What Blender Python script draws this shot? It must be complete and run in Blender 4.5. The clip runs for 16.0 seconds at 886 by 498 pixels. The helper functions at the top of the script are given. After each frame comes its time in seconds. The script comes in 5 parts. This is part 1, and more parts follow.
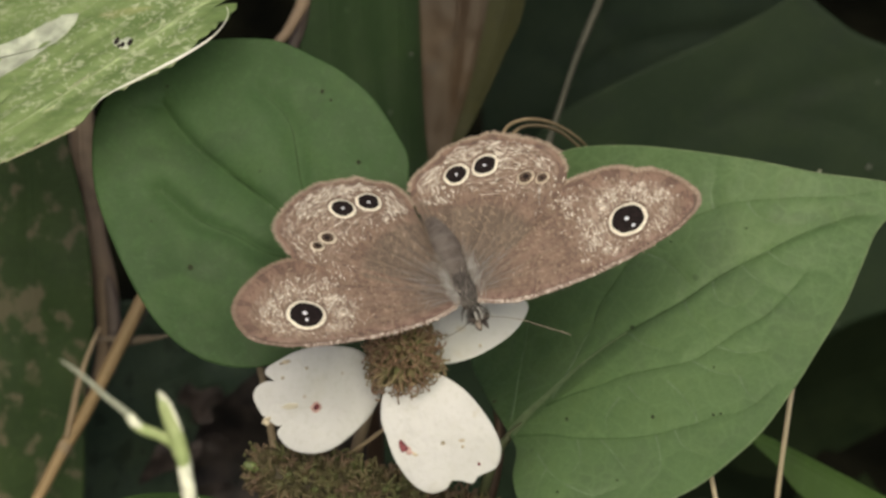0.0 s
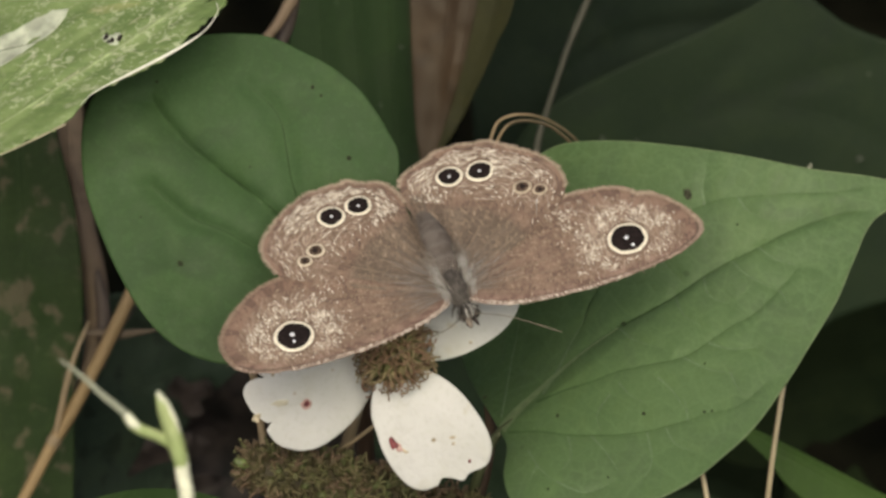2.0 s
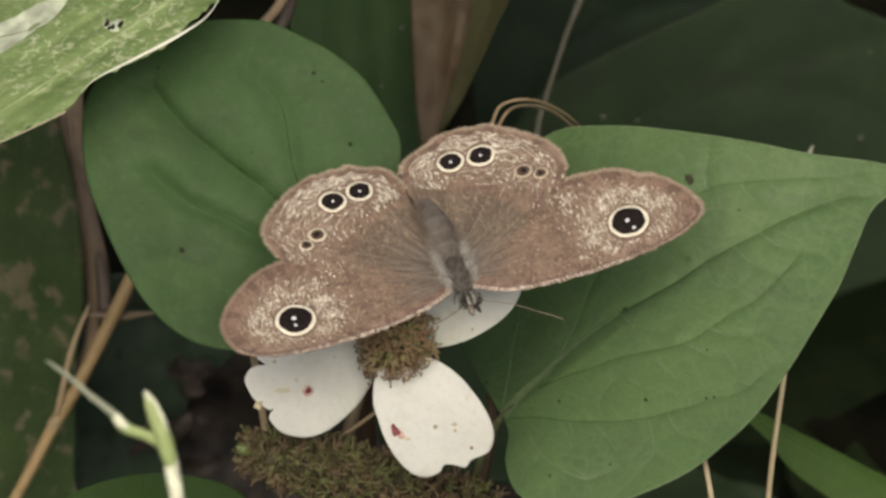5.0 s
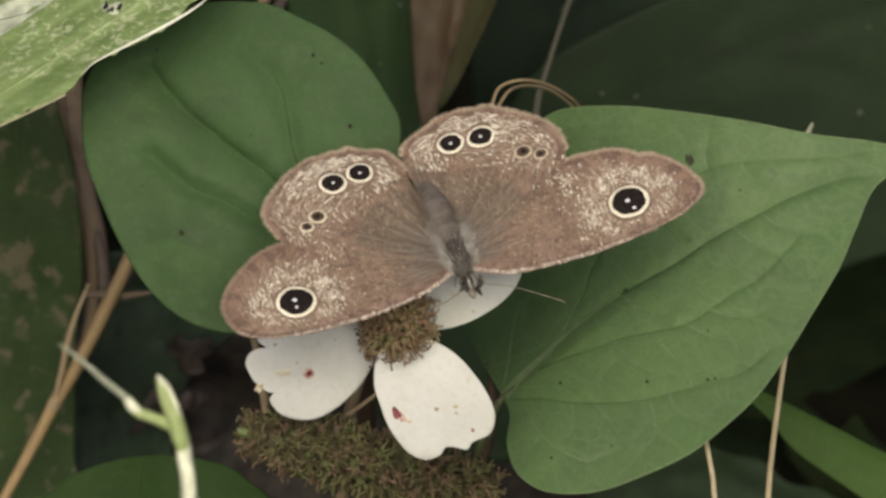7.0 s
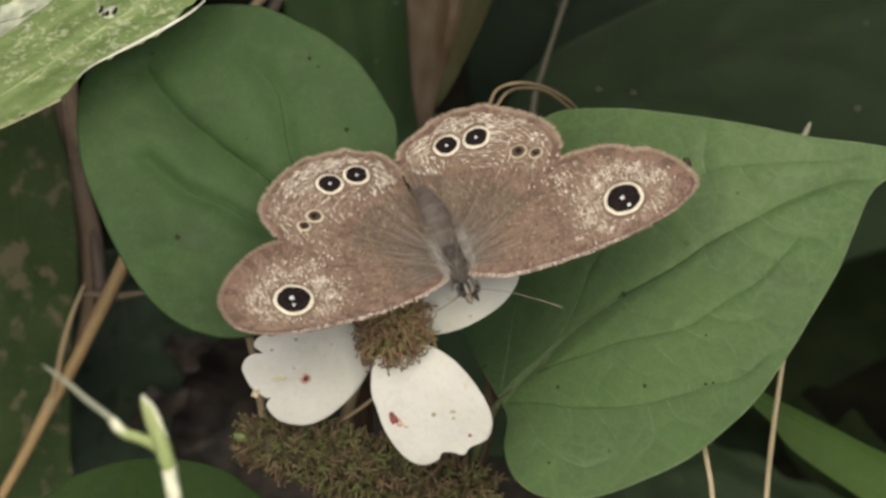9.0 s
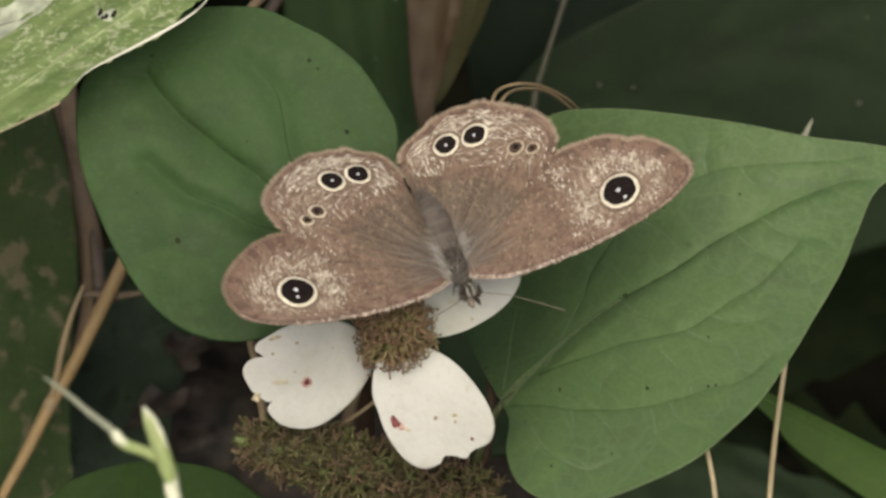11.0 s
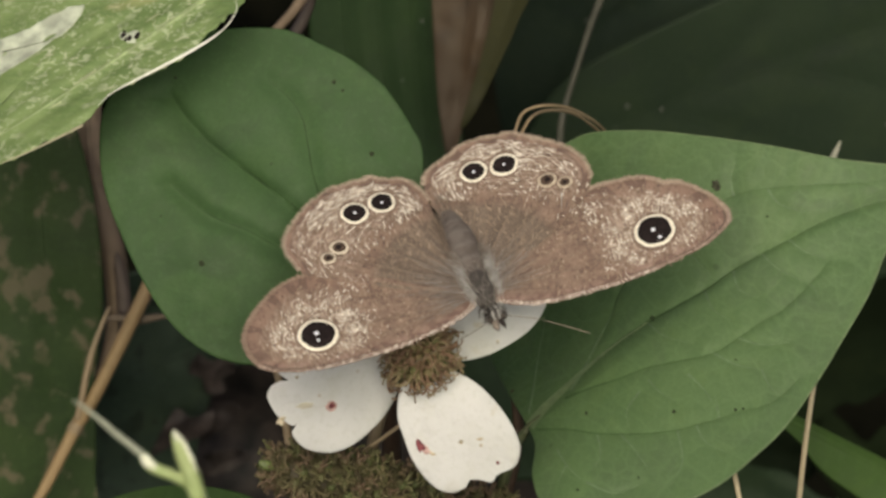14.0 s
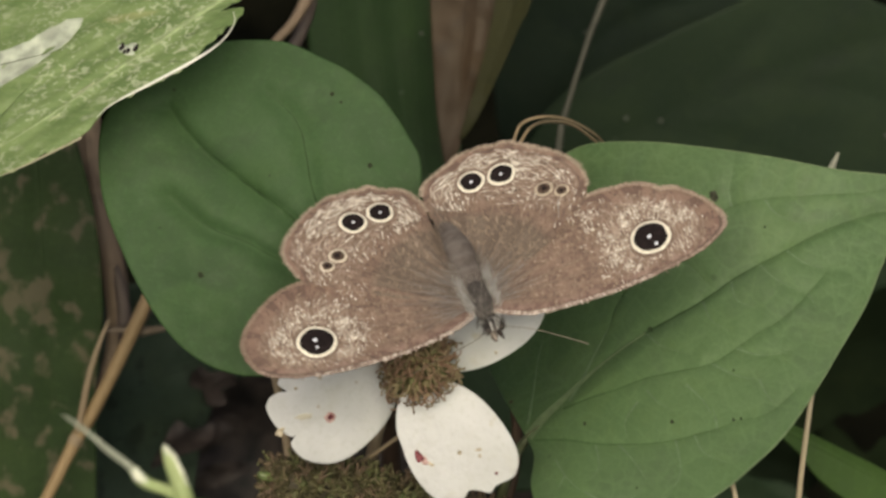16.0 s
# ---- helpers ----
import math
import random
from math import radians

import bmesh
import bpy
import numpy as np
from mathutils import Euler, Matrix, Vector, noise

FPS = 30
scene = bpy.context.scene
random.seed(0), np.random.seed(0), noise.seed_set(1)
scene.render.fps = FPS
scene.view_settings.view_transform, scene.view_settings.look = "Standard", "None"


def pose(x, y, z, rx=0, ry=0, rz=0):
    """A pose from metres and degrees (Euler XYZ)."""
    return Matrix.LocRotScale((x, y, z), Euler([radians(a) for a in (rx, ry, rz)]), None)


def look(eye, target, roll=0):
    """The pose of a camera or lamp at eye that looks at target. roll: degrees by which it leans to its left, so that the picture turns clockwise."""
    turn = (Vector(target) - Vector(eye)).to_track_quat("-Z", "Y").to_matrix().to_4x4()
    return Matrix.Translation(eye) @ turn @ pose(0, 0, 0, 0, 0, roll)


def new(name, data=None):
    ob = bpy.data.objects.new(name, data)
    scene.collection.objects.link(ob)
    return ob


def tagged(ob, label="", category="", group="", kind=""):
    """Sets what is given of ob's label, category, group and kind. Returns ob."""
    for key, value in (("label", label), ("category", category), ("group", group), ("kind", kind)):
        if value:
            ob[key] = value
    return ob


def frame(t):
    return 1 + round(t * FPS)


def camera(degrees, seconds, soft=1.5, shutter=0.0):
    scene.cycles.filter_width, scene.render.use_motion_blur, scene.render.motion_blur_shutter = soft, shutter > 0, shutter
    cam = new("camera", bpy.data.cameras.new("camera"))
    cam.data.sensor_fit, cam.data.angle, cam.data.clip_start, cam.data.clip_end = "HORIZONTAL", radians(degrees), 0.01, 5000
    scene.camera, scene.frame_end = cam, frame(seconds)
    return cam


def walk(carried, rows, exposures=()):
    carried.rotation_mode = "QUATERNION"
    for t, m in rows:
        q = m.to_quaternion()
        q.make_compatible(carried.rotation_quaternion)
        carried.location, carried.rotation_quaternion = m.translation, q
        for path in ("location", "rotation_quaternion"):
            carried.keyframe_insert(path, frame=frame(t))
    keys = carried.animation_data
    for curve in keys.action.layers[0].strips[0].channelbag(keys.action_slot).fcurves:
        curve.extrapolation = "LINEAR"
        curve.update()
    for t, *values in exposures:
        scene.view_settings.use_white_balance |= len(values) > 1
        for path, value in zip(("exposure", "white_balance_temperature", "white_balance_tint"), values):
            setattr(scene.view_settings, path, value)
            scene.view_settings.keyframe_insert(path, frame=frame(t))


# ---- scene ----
# ---- camera and its path ----
# The plant frame: x to the side, y up the slope of the foliage, z out of the foliage.
# It leans back by 40 degrees, 0.30 m over the ground. Lengths below are in millimetres.
PLANT = pose(0, 0, 0.30, 40, 0, 0)
MM = 0.001

cam = camera(10.0, 16.0, soft=2.9)
cam.data.dof.use_dof = True
cam.data.dof.focus_distance = 0.404
cam.data.dof.aperture_fstop = 75.0

PATH = [
    (0, 0.00, -0.00, 411.48, 0.000, 0.000, 0.000),
    (0.5, 0.07, 0.30, 411.35, -0.023, -0.038, 0.086),
    (1, -0.38, 1.12, 410.92, -0.149, -0.146, 0.034),
    (1.5, -0.25, 1.96, 410.65, -0.296, -0.147, 0.005),
    (2, -0.22, 2.00, 410.40, -0.321, -0.138, 0.002),
    (2.5, -0.43, 1.79, 411.00, -0.295, -0.147, -0.055),
    (3, 0.03, 1.77, 410.72, -0.279, -0.081, -0.049),
    (3.5, -0.80, 2.21, 410.71, -0.335, -0.210, -0.069),
    (4, -0.26, 2.87, 410.47, -0.444, -0.156, -0.075),
    (6.5, -1.35, 8.21, 409.37, -1.553, -0.272, -0.201),
    (7, -1.35, 8.02, 409.23, -1.523, -0.280, -0.278),
    (7.5, -1.28, 8.02, 408.84, -1.501, -0.271, -0.254),
    (8, -1.78, 9.16, 408.24, -1.638, -0.357, -0.324),
    (8.5, -1.54, 10.58, 408.25, -1.830, -0.338, -0.373),
    (9, -1.44, 11.51, 407.68, -1.970, -0.334, -0.363),
    (11.5, -1.86, 14.68, 405.88, -2.367, -0.372, -0.587),
    (12, -1.54, 14.26, 405.12, -2.294, -0.292, -0.609),
    (12.5, -1.14, 13.47, 404.22, -2.141, -0.185, -0.576),
    (13, -1.34, 13.87, 404.12, -2.134, -0.144, -0.610),
    (13.5, -0.90, 14.31, 403.79, -2.144, -0.014, -0.593),
    (14, -0.87, 14.29, 403.66, -2.097, 0.032, -0.624),
    (14.5, -0.80, 14.82, 403.66, -2.127, 0.046, -0.670),
    (15, -0.76, 14.73, 404.65, -2.070, 0.036, -0.665),
    (15.5, -0.44, 14.20, 404.55, -1.970, 0.066, -0.707),
    (16, -0.20, 13.96, 404.57, -1.921, 0.103, -0.762),
]

walk(cam, [(t, PLANT @ pose(x * MM, y * MM, z * MM, rx, ry, rz)) for t, x, y, z, rx, ry, rz in PATH])
scene.view_settings.exposure = 0.65

# ---- light: bright overcast sky over a shaded undergrowth ----
world = bpy.data.worlds.new("overcast_sky")
scene.world = world
world.use_nodes = True
wn = world.node_tree.nodes
wl = world.node_tree.links
sky = wn.new("ShaderNodeTexSky")
sky.sky_type = "NISHITA"
sky.sun_disc = False
sky.sun_elevation = radians(68)
sky.sun_rotation = radians(200)
sky.air_density = 1.0
sky.dust_density = 9.0
sky.ozone_density = 0.6
wl.new(sky.outputs[0], wn["Background"].inputs[0])
wn["Background"].inputs[1].default_value = 0.055

sun_data = bpy.data.lights.new("sun", "SUN")
sun_data.energy = 1.5
sun_data.angle = radians(42)
sun_data.color = (1.0, 0.955, 0.655)
sun = new("sun", sun_data)
sun.matrix_world = look((0.04, -0.53, 1.20), (0, 0, 0.3))


# ---- material helpers ----
class Nodes:
    """Short names for the nodes of one material."""

    def __init__(self, name):
        self.mat = bpy.data.materials.new(name)
        self.mat.use_nodes = True
        self.tree = self.mat.node_tree
        self.bsdf = self.tree.nodes["Principled BSDF"]
        self.out = self.tree.nodes["Material Output"]
        self.co = self.tree.nodes.new("ShaderNodeTexCoord").outputs["Object"]

    def add(self, kind, **inputs):
        n = self.tree.nodes.new(kind)
        for k, v in inputs.items():
            self.put(n.inputs[k], v)
        return n

    def put(self, socket, v):
        if isinstance(v, bpy.types.NodeSocket):
            self.tree.links.new(v, socket)
        else:
            socket.default_value = v

    def set(self, name, v):
        self.put(self.bsdf.inputs[name], v)

    def mapped(self, sx, sy, sz, rz=0.0, co=None):
        m = self.tree.nodes.new("ShaderNodeMapping")
        self.put(m.inputs["Vector"], co or self.co)
        m.inputs["Scale"].default_value = (sx, sy, sz)
        m.inputs["Rotation"].default_value = (0, 0, rz)
        return m.outputs[0]

    def noise(self, scale, detail=3.0, co=None, distortion=0.0, rough=0.5):
        n = self.add("ShaderNodeTexNoise", Vector=co or self.co, Scale=scale, Detail=detail, Distortion=distortion, Roughness=rough)
        return n.outputs[0]

    def voronoi(self, scale, co=None, feature="F1"):
        n = self.tree.nodes.new("ShaderNodeTexVoronoi")
        n.feature = feature
        self.put(n.inputs["Vector"], co or self.co)
        n.inputs["Scale"].default_value = scale
        return n.outputs["Distance"]

    def ramp(self, v, lo, hi, a=0.0, b=1.0):
        n = self.tree.nodes.new("ShaderNodeMapRange")
        n.interpolation_type = "SMOOTHSTEP"
        for k, q in zip(("Value", "From Min", "From Max", "To Min", "To Max"), (v, lo, hi, a, b)):
            self.put(n.inputs[k], q)
        return n.outputs[0]

    def math(self, op, a, b=0.0):
        n = self.tree.nodes.new("ShaderNodeMath")
        n.operation = op
        self.put(n.inputs[0], a)
        self.put(n.inputs[1], b)
        return n.outputs[0]

    def mix(self, f, a, b):
        n = self.tree.nodes.new("ShaderNodeMix")
        n.data_type = "RGBA"
        self.put(n.inputs[0], f)
        self.put(n.inputs[6], a if isinstance(a, bpy.types.NodeSocket) else (*a, 1))
        self.put(n.inputs[7], b if isinstance(b, bpy.types.NodeSocket) else (*b, 1))
        return n.outputs[2]

    def far(self, x, y, sx=1.0, sy=1.0, rz=0.0):
        """Distance in mm from the point (x, y), in an ellipse stretched by sx, sy and turned by rz degrees."""
        s = self.tree.nodes.new("ShaderNodeVectorMath")
        s.operation = "SUBTRACT"
        self.put(s.inputs[0], self.co)
        s.inputs[1].default_value = (x * MM, y * MM, 0)
        m = self.mapped(1000 / sx, 1000 / sy, 0, 0, self.mapped(1, 1, 1, radians(-rz), s.outputs[0]))
        n = self.tree.nodes.new("ShaderNodeVectorMath")
        n.operation = "LENGTH"
        self.put(n.inputs[0], m)
        return n.outputs["Value"]

    def polar(self, x, y, radius):
        """Coordinates that run outwards from (x, y) and round it, in metres at that radius in mm."""
        sep = self.add("ShaderNodeSeparateXYZ", Vector=self.co)
        px = self.math("SUBTRACT", sep.outputs[0], x * MM)
        py = self.math("SUBTRACT", sep.outputs[1], y * MM)
        a = self.math("MULTIPLY", self.math("ARCTAN2", px, py), radius * MM)
        r = self.math("SQRT", self.math("ADD", self.math("MULTIPLY", px, px), self.math("MULTIPLY", py, py)))
        out = self.add("ShaderNodeCombineXYZ", X=r, Y=a)
        return out.outputs[0]

    def random(self):
        return self.tree.nodes.new("ShaderNodeObjectInfo").outputs["Random"]

    def bump(self, height, strength, distance):
        b = self.add("ShaderNodeBump", Height=height, Strength=strength, Distance=distance)
        self.set("Normal", b.outputs[0])

    def translucent(self, colour, share):
        t = self.add("ShaderNodeBsdfTranslucent", Color=colour if isinstance(colour, bpy.types.NodeSocket) else (*colour, 1))
        m = self.add("ShaderNodeMixShader")
        m.inputs[0].default_value = share
        self.tree.links.new(self.bsdf.outputs[0], m.inputs[1])
        self.tree.links.new(t.outputs[0], m.inputs[2])
        self.tree.links.new(m.outputs[0], self.out.inputs["Surface"])


def warp(m, amount):
    """Object coordinates pushed about by a slow noise."""
    n = m.add("ShaderNodeTexNoise", Vector=m.co, Scale=260.0, Detail=2.0)
    s = m.tree.nodes.new("ShaderNodeVectorMath")
    s.operation = "MULTIPLY_ADD"
    m.put(s.inputs[0], n.outputs[1])
    s.inputs[1].default_value = (amount, amount, 0)
    m.put(s.inputs[2], m.co)
    return s.outputs[0]


def leaf_material(name, dark, light, speck, rough=0.5, spec=0.35, through_light=0.12, specks=0.5, blotch=None, cells=False, relief=0.16):
    m = Nodes(name)
    big = m.ramp(m.noise(70, 3), 0.3, 0.7)
    fine = m.noise(900, 4)
    grain = m.noise(3200, 2)
    c = m.mix(big, dark, light)
    # yellowish and greyish patches of a few millimetres
    c = m.mix(m.math("MULTIPLY", m.ramp(m.noise(210, 4, None, 0.6), 0.46, 0.68), 0.55), c, (light[0] * 1.08, light[1] * 1.05, light[2] * 0.94))
    c = m.mix(m.math("MULTIPLY", m.ramp(m.noise(150, 4, m.mapped(1, 1, 1, 1.1), 0.8), 0.50, 0.70), 0.55), c, (dark[0] * 1.12, dark[1] * 0.94, dark[2] * 1.22))
    c = m.mix(m.math("MULTIPLY", m.ramp(fine, 0.45, 0.75), 0.35), c, light)
    c = m.mix(m.math("MULTIPLY", m.ramp(grain, 0.35, 0.7), 0.30), c, dark)
    c = m.mix(m.math("MULTIPLY", m.ramp(m.noise(1700, 3, None, 0.5), 0.52, 0.66), 0.25), c, [q * 1.25 for q in light])
    dots = m.math("MULTIPLY", m.ramp(m.voronoi(420), 0.16, 0.08), m.ramp(m.noise(160, 2), 0.56, 0.66))
    c = m.mix(m.math("MULTIPLY", dots, specks), c, speck)
    if cells:
        net = m.voronoi(330, m.mapped(1, 1, 0.3, 0, warp(m, 0.0012)), "DISTANCE_TO_EDGE")
        net2 = m.voronoi(1000, m.mapped(1, 1, 0.3, 0, warp(m, 0.0006)), "DISTANCE_TO_EDGE")
        c = m.mix(m.ramp(net, 0.0, 0.06, 0.18, 0.0), c, [q * 1.45 for q in light])
        c = m.mix(m.ramp(net2, 0.0, 0.10, 0.16, 0.0), c, [q * 1.35 for q in light])
    if blotch:
        b = m.ramp(m.math("ADD", m.noise(430, 5, m.mapped(1, 0.8, 1)), m.math("MULTIPLY", fine, 0.12)), 0.595, 0.71)
        c = m.mix(m.math("MULTIPLY", b, 0.5), c, blotch)
    m.set("Base Color", c)
    m.set("Roughness", m.ramp(fine, 0.2, 0.8, rough - 0.08, rough + 0.1))
    m.set("Specular IOR Level", spec)
    height = m.math("ADD", fine, m.noise(260, 2))
    if cells:
        height = m.math("ADD", height, m.math("ADD", m.ramp(net, 0.0, 0.16, 0.0, 0.22), m.ramp(net2, 0.0, 0.2, 0.0, 0.20)))
    m.bump(height, relief, 0.0003)
    if through_light:
        m.translucent(m.mix(0.5, c, (0.12, 0.25, 0.03)), through_light)
    return m.mat


def weathered_material():
    """A pale green blade, streaked along its length, with fine whitish mottles where it was chewed."""
    m = Nodes("weathered_leaf")
    turn = radians(-32.7)
    along = m.mapped(0.16, 1.6, 1, turn)
    streak = m.noise(420, 4, along)
    fine = m.noise(1500, 3, along)
    c = m.mix(m.ramp(streak, 0.35, 0.65), (0.132, 0.196, 0.066), (0.190, 0.262, 0.100))
    c = m.mix(m.math("MULTIPLY", m.ramp(fine, 0.5, 0.7), 0.45), c, (0.225, 0.305, 0.122))
    c = m.mix(m.math("MULTIPLY", m.ramp(m.noise(240, 4), 0.52, 0.70), 0.4), c, (0.118, 0.172, 0.060))
    where = m.ramp(m.noise(170, 3, m.mapped(1, 1, 1, 0.4)), 0.36, 0.55, 0.10, 1.0)
    worm = m.ramp(m.noise(1800, 4, m.mapped(0.8, 1.3, 1, turn), 1.0), 0.53, 0.61)
    c = m.mix(m.math("MULTIPLY", m.math("MULTIPLY", worm, where), 0.66), c, (0.47, 0.51, 0.35))
    c = m.mix(m.math("MULTIPLY", m.math("MULTIPLY", m.ramp(m.noise(1000, 4, m.mapped(0.7, 1.2, 1, turn), 0.8), 0.58, 0.66), where), 0.6), c, (0.52, 0.52, 0.40))
    c = m.mix(m.math("MULTIPLY", m.ramp(m.noise(260, 3, along), 0.66, 0.72), 0.3), c, (0.40, 0.35, 0.17))
    m.set("Base Color", c)
    m.set("Roughness", m.ramp(fine, 0.3, 0.7, 0.42, 0.6))
    m.set("Specular IOR Level", 0.4)
    m.bump(m.math("ADD", streak, m.math("MULTIPLY", worm, 0.4)), 0.25, 0.0004)
    m.translucent(c, 0.15)
    return m.mat


def straw_material(name, a, b, scale=1.0):
    m = Nodes(name)
    streak = m.noise(500 * scale, 4)
    c = m.mix(m.ramp(m.noise(120 * scale, 3), 0.3, 0.7), a, b)
    c = m.mix(m.math("MULTIPLY", m.ramp(streak, 0.5, 0.75), 0.5), c, (a[0] * 0.4, a[1] * 0.4, a[2] * 0.4))
    m.set("Base Color", c)
    m.set("Roughness", 0.6)
    m.set("Specular IOR Level", 0.3)
    m.bump(streak, 0.4, 0.0003)
    return m.mat


def plain_material(name, colour, rough=0.5, vary=0.3, scale=1500, spec=0.4):
    m = Nodes(name)
    n = m.noise(scale, 3)
    c = m.mix(m.ramp(n, 0.3, 0.75), [q * (1 - vary) for q in colour], [min(1, q * (1 + vary)) for q in colour])
    m.set("Base Color", c)
    m.set("Roughness", rough)
    m.set("Specular IOR Level", spec)
    m.bump(n, 0.2, 0.0001)
    return m.mat


def bract_material():
    m = Nodes("white_bract")
    fine = m.noise(1300, 3)
    c = m.mix(m.ramp(m.noise(160, 3), 0.35, 0.7), (0.660, 0.652, 0.676), (0.595, 0.590, 0.598))
    stain = m.math("MULTIPLY", m.ramp(m.noise(430, 3), 0.63, 0.74), m.ramp(m.noise(130, 2), 0.5, 0.62))
    c = m.mix(m.math("MULTIPLY", stain, 0.75), c, (0.46, 0.36, 0.20))
    pin = m.math("MULTIPLY", m.ramp(m.voronoi(520), 0.10, 0.06), m.ramp(m.noise(300, 1), 0.60, 0.64))
    c = m.mix(m.math("MULTIPLY", pin, 0.6), c, (0.36, 0.25, 0.17))
    m.set("Base Color", c)
    m.set("Roughness", 0.55)
    m.set("Specular IOR Level", 0.3)
    c = m.mix(m.math("MULTIPLY", m.ramp(m.noise(2400, 3), 0.50, 0.68), 0.22), c, (0.45, 0.45, 0.41))
    c = m.mix(m.math("MULTIPLY", m.ramp(m.noise(340, 4), 0.54, 0.72), 0.30), c, (0.52, 0.50, 0.45))
    m.set("Base Color", c)
    m.bump(m.math("ADD", fine, m.noise(500, 2)), 0.4, 0.0003)
    m.translucent((0.8, 0.8, 0.74), 0.15)
    return m.mat


def floret_material(name, a, b, c3):
    m = Nodes(name)
    r = m.random()
    c = m.mix(m.ramp(r, 0.2, 0.8), a, b)
    c = m.mix(m.math("MULTIPLY", m.ramp(m.noise(1800, 3), 0.45, 0.65), 0.7), c, c3)
    m.set("Base Color", c)
    m.set("Roughness", 0.6)
    m.set("Specular IOR Level", 0.3)
    return m.mat


def wing_material(name, spots, pale, zone, striae=False):
    """Brown scales, a dull field near the root and a warm, dashed band along the outer margin. spots: centres; pale: (x, y, sx, sy, turn)
    of the paler patch; zone: (x, y, inner), the smooth inner part by distance from the wing's root."""
    m = Nodes(name)
    x, y, inner = zone
    rays = m.polar(x, y, 12.0)
    margin = m.tree.nodes.new("ShaderNodeAttribute")
    margin.attribute_name = "margin"
    rim = margin.outputs["Fac"]
    fine = m.noise(2600, 3, m.mapped(1, 1, 0.2))
    mid = m.noise(620, 4)
    root = m.far(x, y)
    base = m.mix(m.ramp(mid, 0.35, 0.65), (0.139, 0.089, 0.069), (0.208, 0.139, 0.109))
    base = m.mix(m.math("MULTIPLY", m.ramp(fine, 0.46, 0.70), 0.42), base, (0.313, 0.217, 0.169))
    base = m.mix(m.math("MULTIPLY", m.ramp(m.noise(1100, 3), 0.54, 0.70), 0.40), base, (0.090, 0.059, 0.047))
    # dull field near the root, with faint folds that run outwards
    fold = m.noise(420, 3, m.mapped(0.10, 1.0, 1, 0, rays))
    dull = m.mix(m.ramp(fold, 0.35, 0.65), (0.094, 0.072, 0.055), (0.137, 0.107, 0.084)) if striae else m.mix(m.ramp(fold, 0.35, 0.65), (0.111, 0.077, 0.059), (0.147, 0.105, 0.082))
    dull = m.mix(m.math("MULTIPLY", m.ramp(fine, 0.40, 0.70), 0.35), dull, (0.217, 0.156, 0.125))
    near = m.math("ADD", root, m.math("MULTIPLY", m.noise(330, 3), 2.0))
    base = m.mix(m.ramp(near, inner * (0.80 if striae else 0.30) + 1.0, inner * 0.93 + 1.0, 0.88 if striae else 0.55, 0.0), base, dull)
    spoke = m.noise(1300, 3, m.mapped(0.14, 1.0, 1, 0, rays))
    base = m.mix(m.math("MULTIPLY", m.ramp(spoke, 0.52, 0.66), 0.30), base, (0.083, 0.054, 0.042))
    base = m.mix(m.math("MULTIPLY", m.ramp(spoke, 0.46, 0.34), 0.22), base, (0.304, 0.217, 0.174))
    # paler, silvery patch round the eyespots, with small wavy strokes
    px, py, sx, sy, turn = pale
    d = m.ramp(m.math("ADD", m.far(px, py, sx, sy, turn), m.math("MULTIPLY", m.noise(420, 3), 0.7)), 1.05, 1.55, 1.0, 0.0)
    belt = m.math("MULTIPLY", m.ramp(m.math("ADD", root, m.math("MULTIPLY", m.noise(500, 2), 2.5)), inner + 1.0, inner * 1.15 + 1.6), d)
    base = m.mix(m.math("MULTIPLY", belt, 0.5), base, (0.248, 0.176, 0.139))
    st = m.noise(2300, 2, m.mapped(1.6, 0.72, 1, 0, m.polar(x, y, 5.0)), 2.0, 0.6)
    base = m.mix(m.math("MULTIPLY", m.math("MULTIPLY", m.ramp(st, 0.48, 0.60), belt), 0.55), base, (0.516, 0.417, 0.356))
    base = m.mix(m.math("MULTIPLY", m.math("MULTIPLY", m.ramp(st, 0.46, 0.36), belt), 0.35), base, (0.115, 0.076, 0.061))
    base = m.mix(m.math("MULTIPLY", m.ramp(st, 0.50, 0.64), 0.20), base, (0.424, 0.321, 0.267))
    # warm band along the margin, broken by dark dashes
    wavy = m.math("ADD", rim, m.math("MULTIPLY", m.math("SUBTRACT", m.noise(700, 3), 0.5), 0.9))
    band = m.ramp(wavy, 0.35 if striae else 1.0, 0.80 if striae else 1.9, 1.0, 0.0)
    dash = m.ramp(m.noise(950, 2, m.mapped(0.2, 1.0, 1, 0, m.polar(px, py, 4.5))), 0.44, 0.60)
    base = m.mix(m.math("MULTIPLY", band, 0.80), base, m.mix(dash, (0.234, 0.150, 0.119), (0.127, 0.079, 0.063)))
    if not striae:
        lead = m.tree.nodes.new("ShaderNodeAttribute")
        lead.attribute_name = "costa"
        front = m.ramp(m.math("ADD", lead.outputs["Fac"], m.math("MULTIPLY", m.math("SUBTRACT", m.noise(800, 3), 0.5), 0.8)), 0.5, 1.25, 0.75, 0.0)
        mottle = m.ramp(m.noise(1500, 3, m.mapped(0.8, 1.0, 1)), 0.40, 0.62)
        base = m.mix(front, base, m.mix(mottle, (0.262, 0.172, 0.148), (0.134, 0.078, 0.064)))
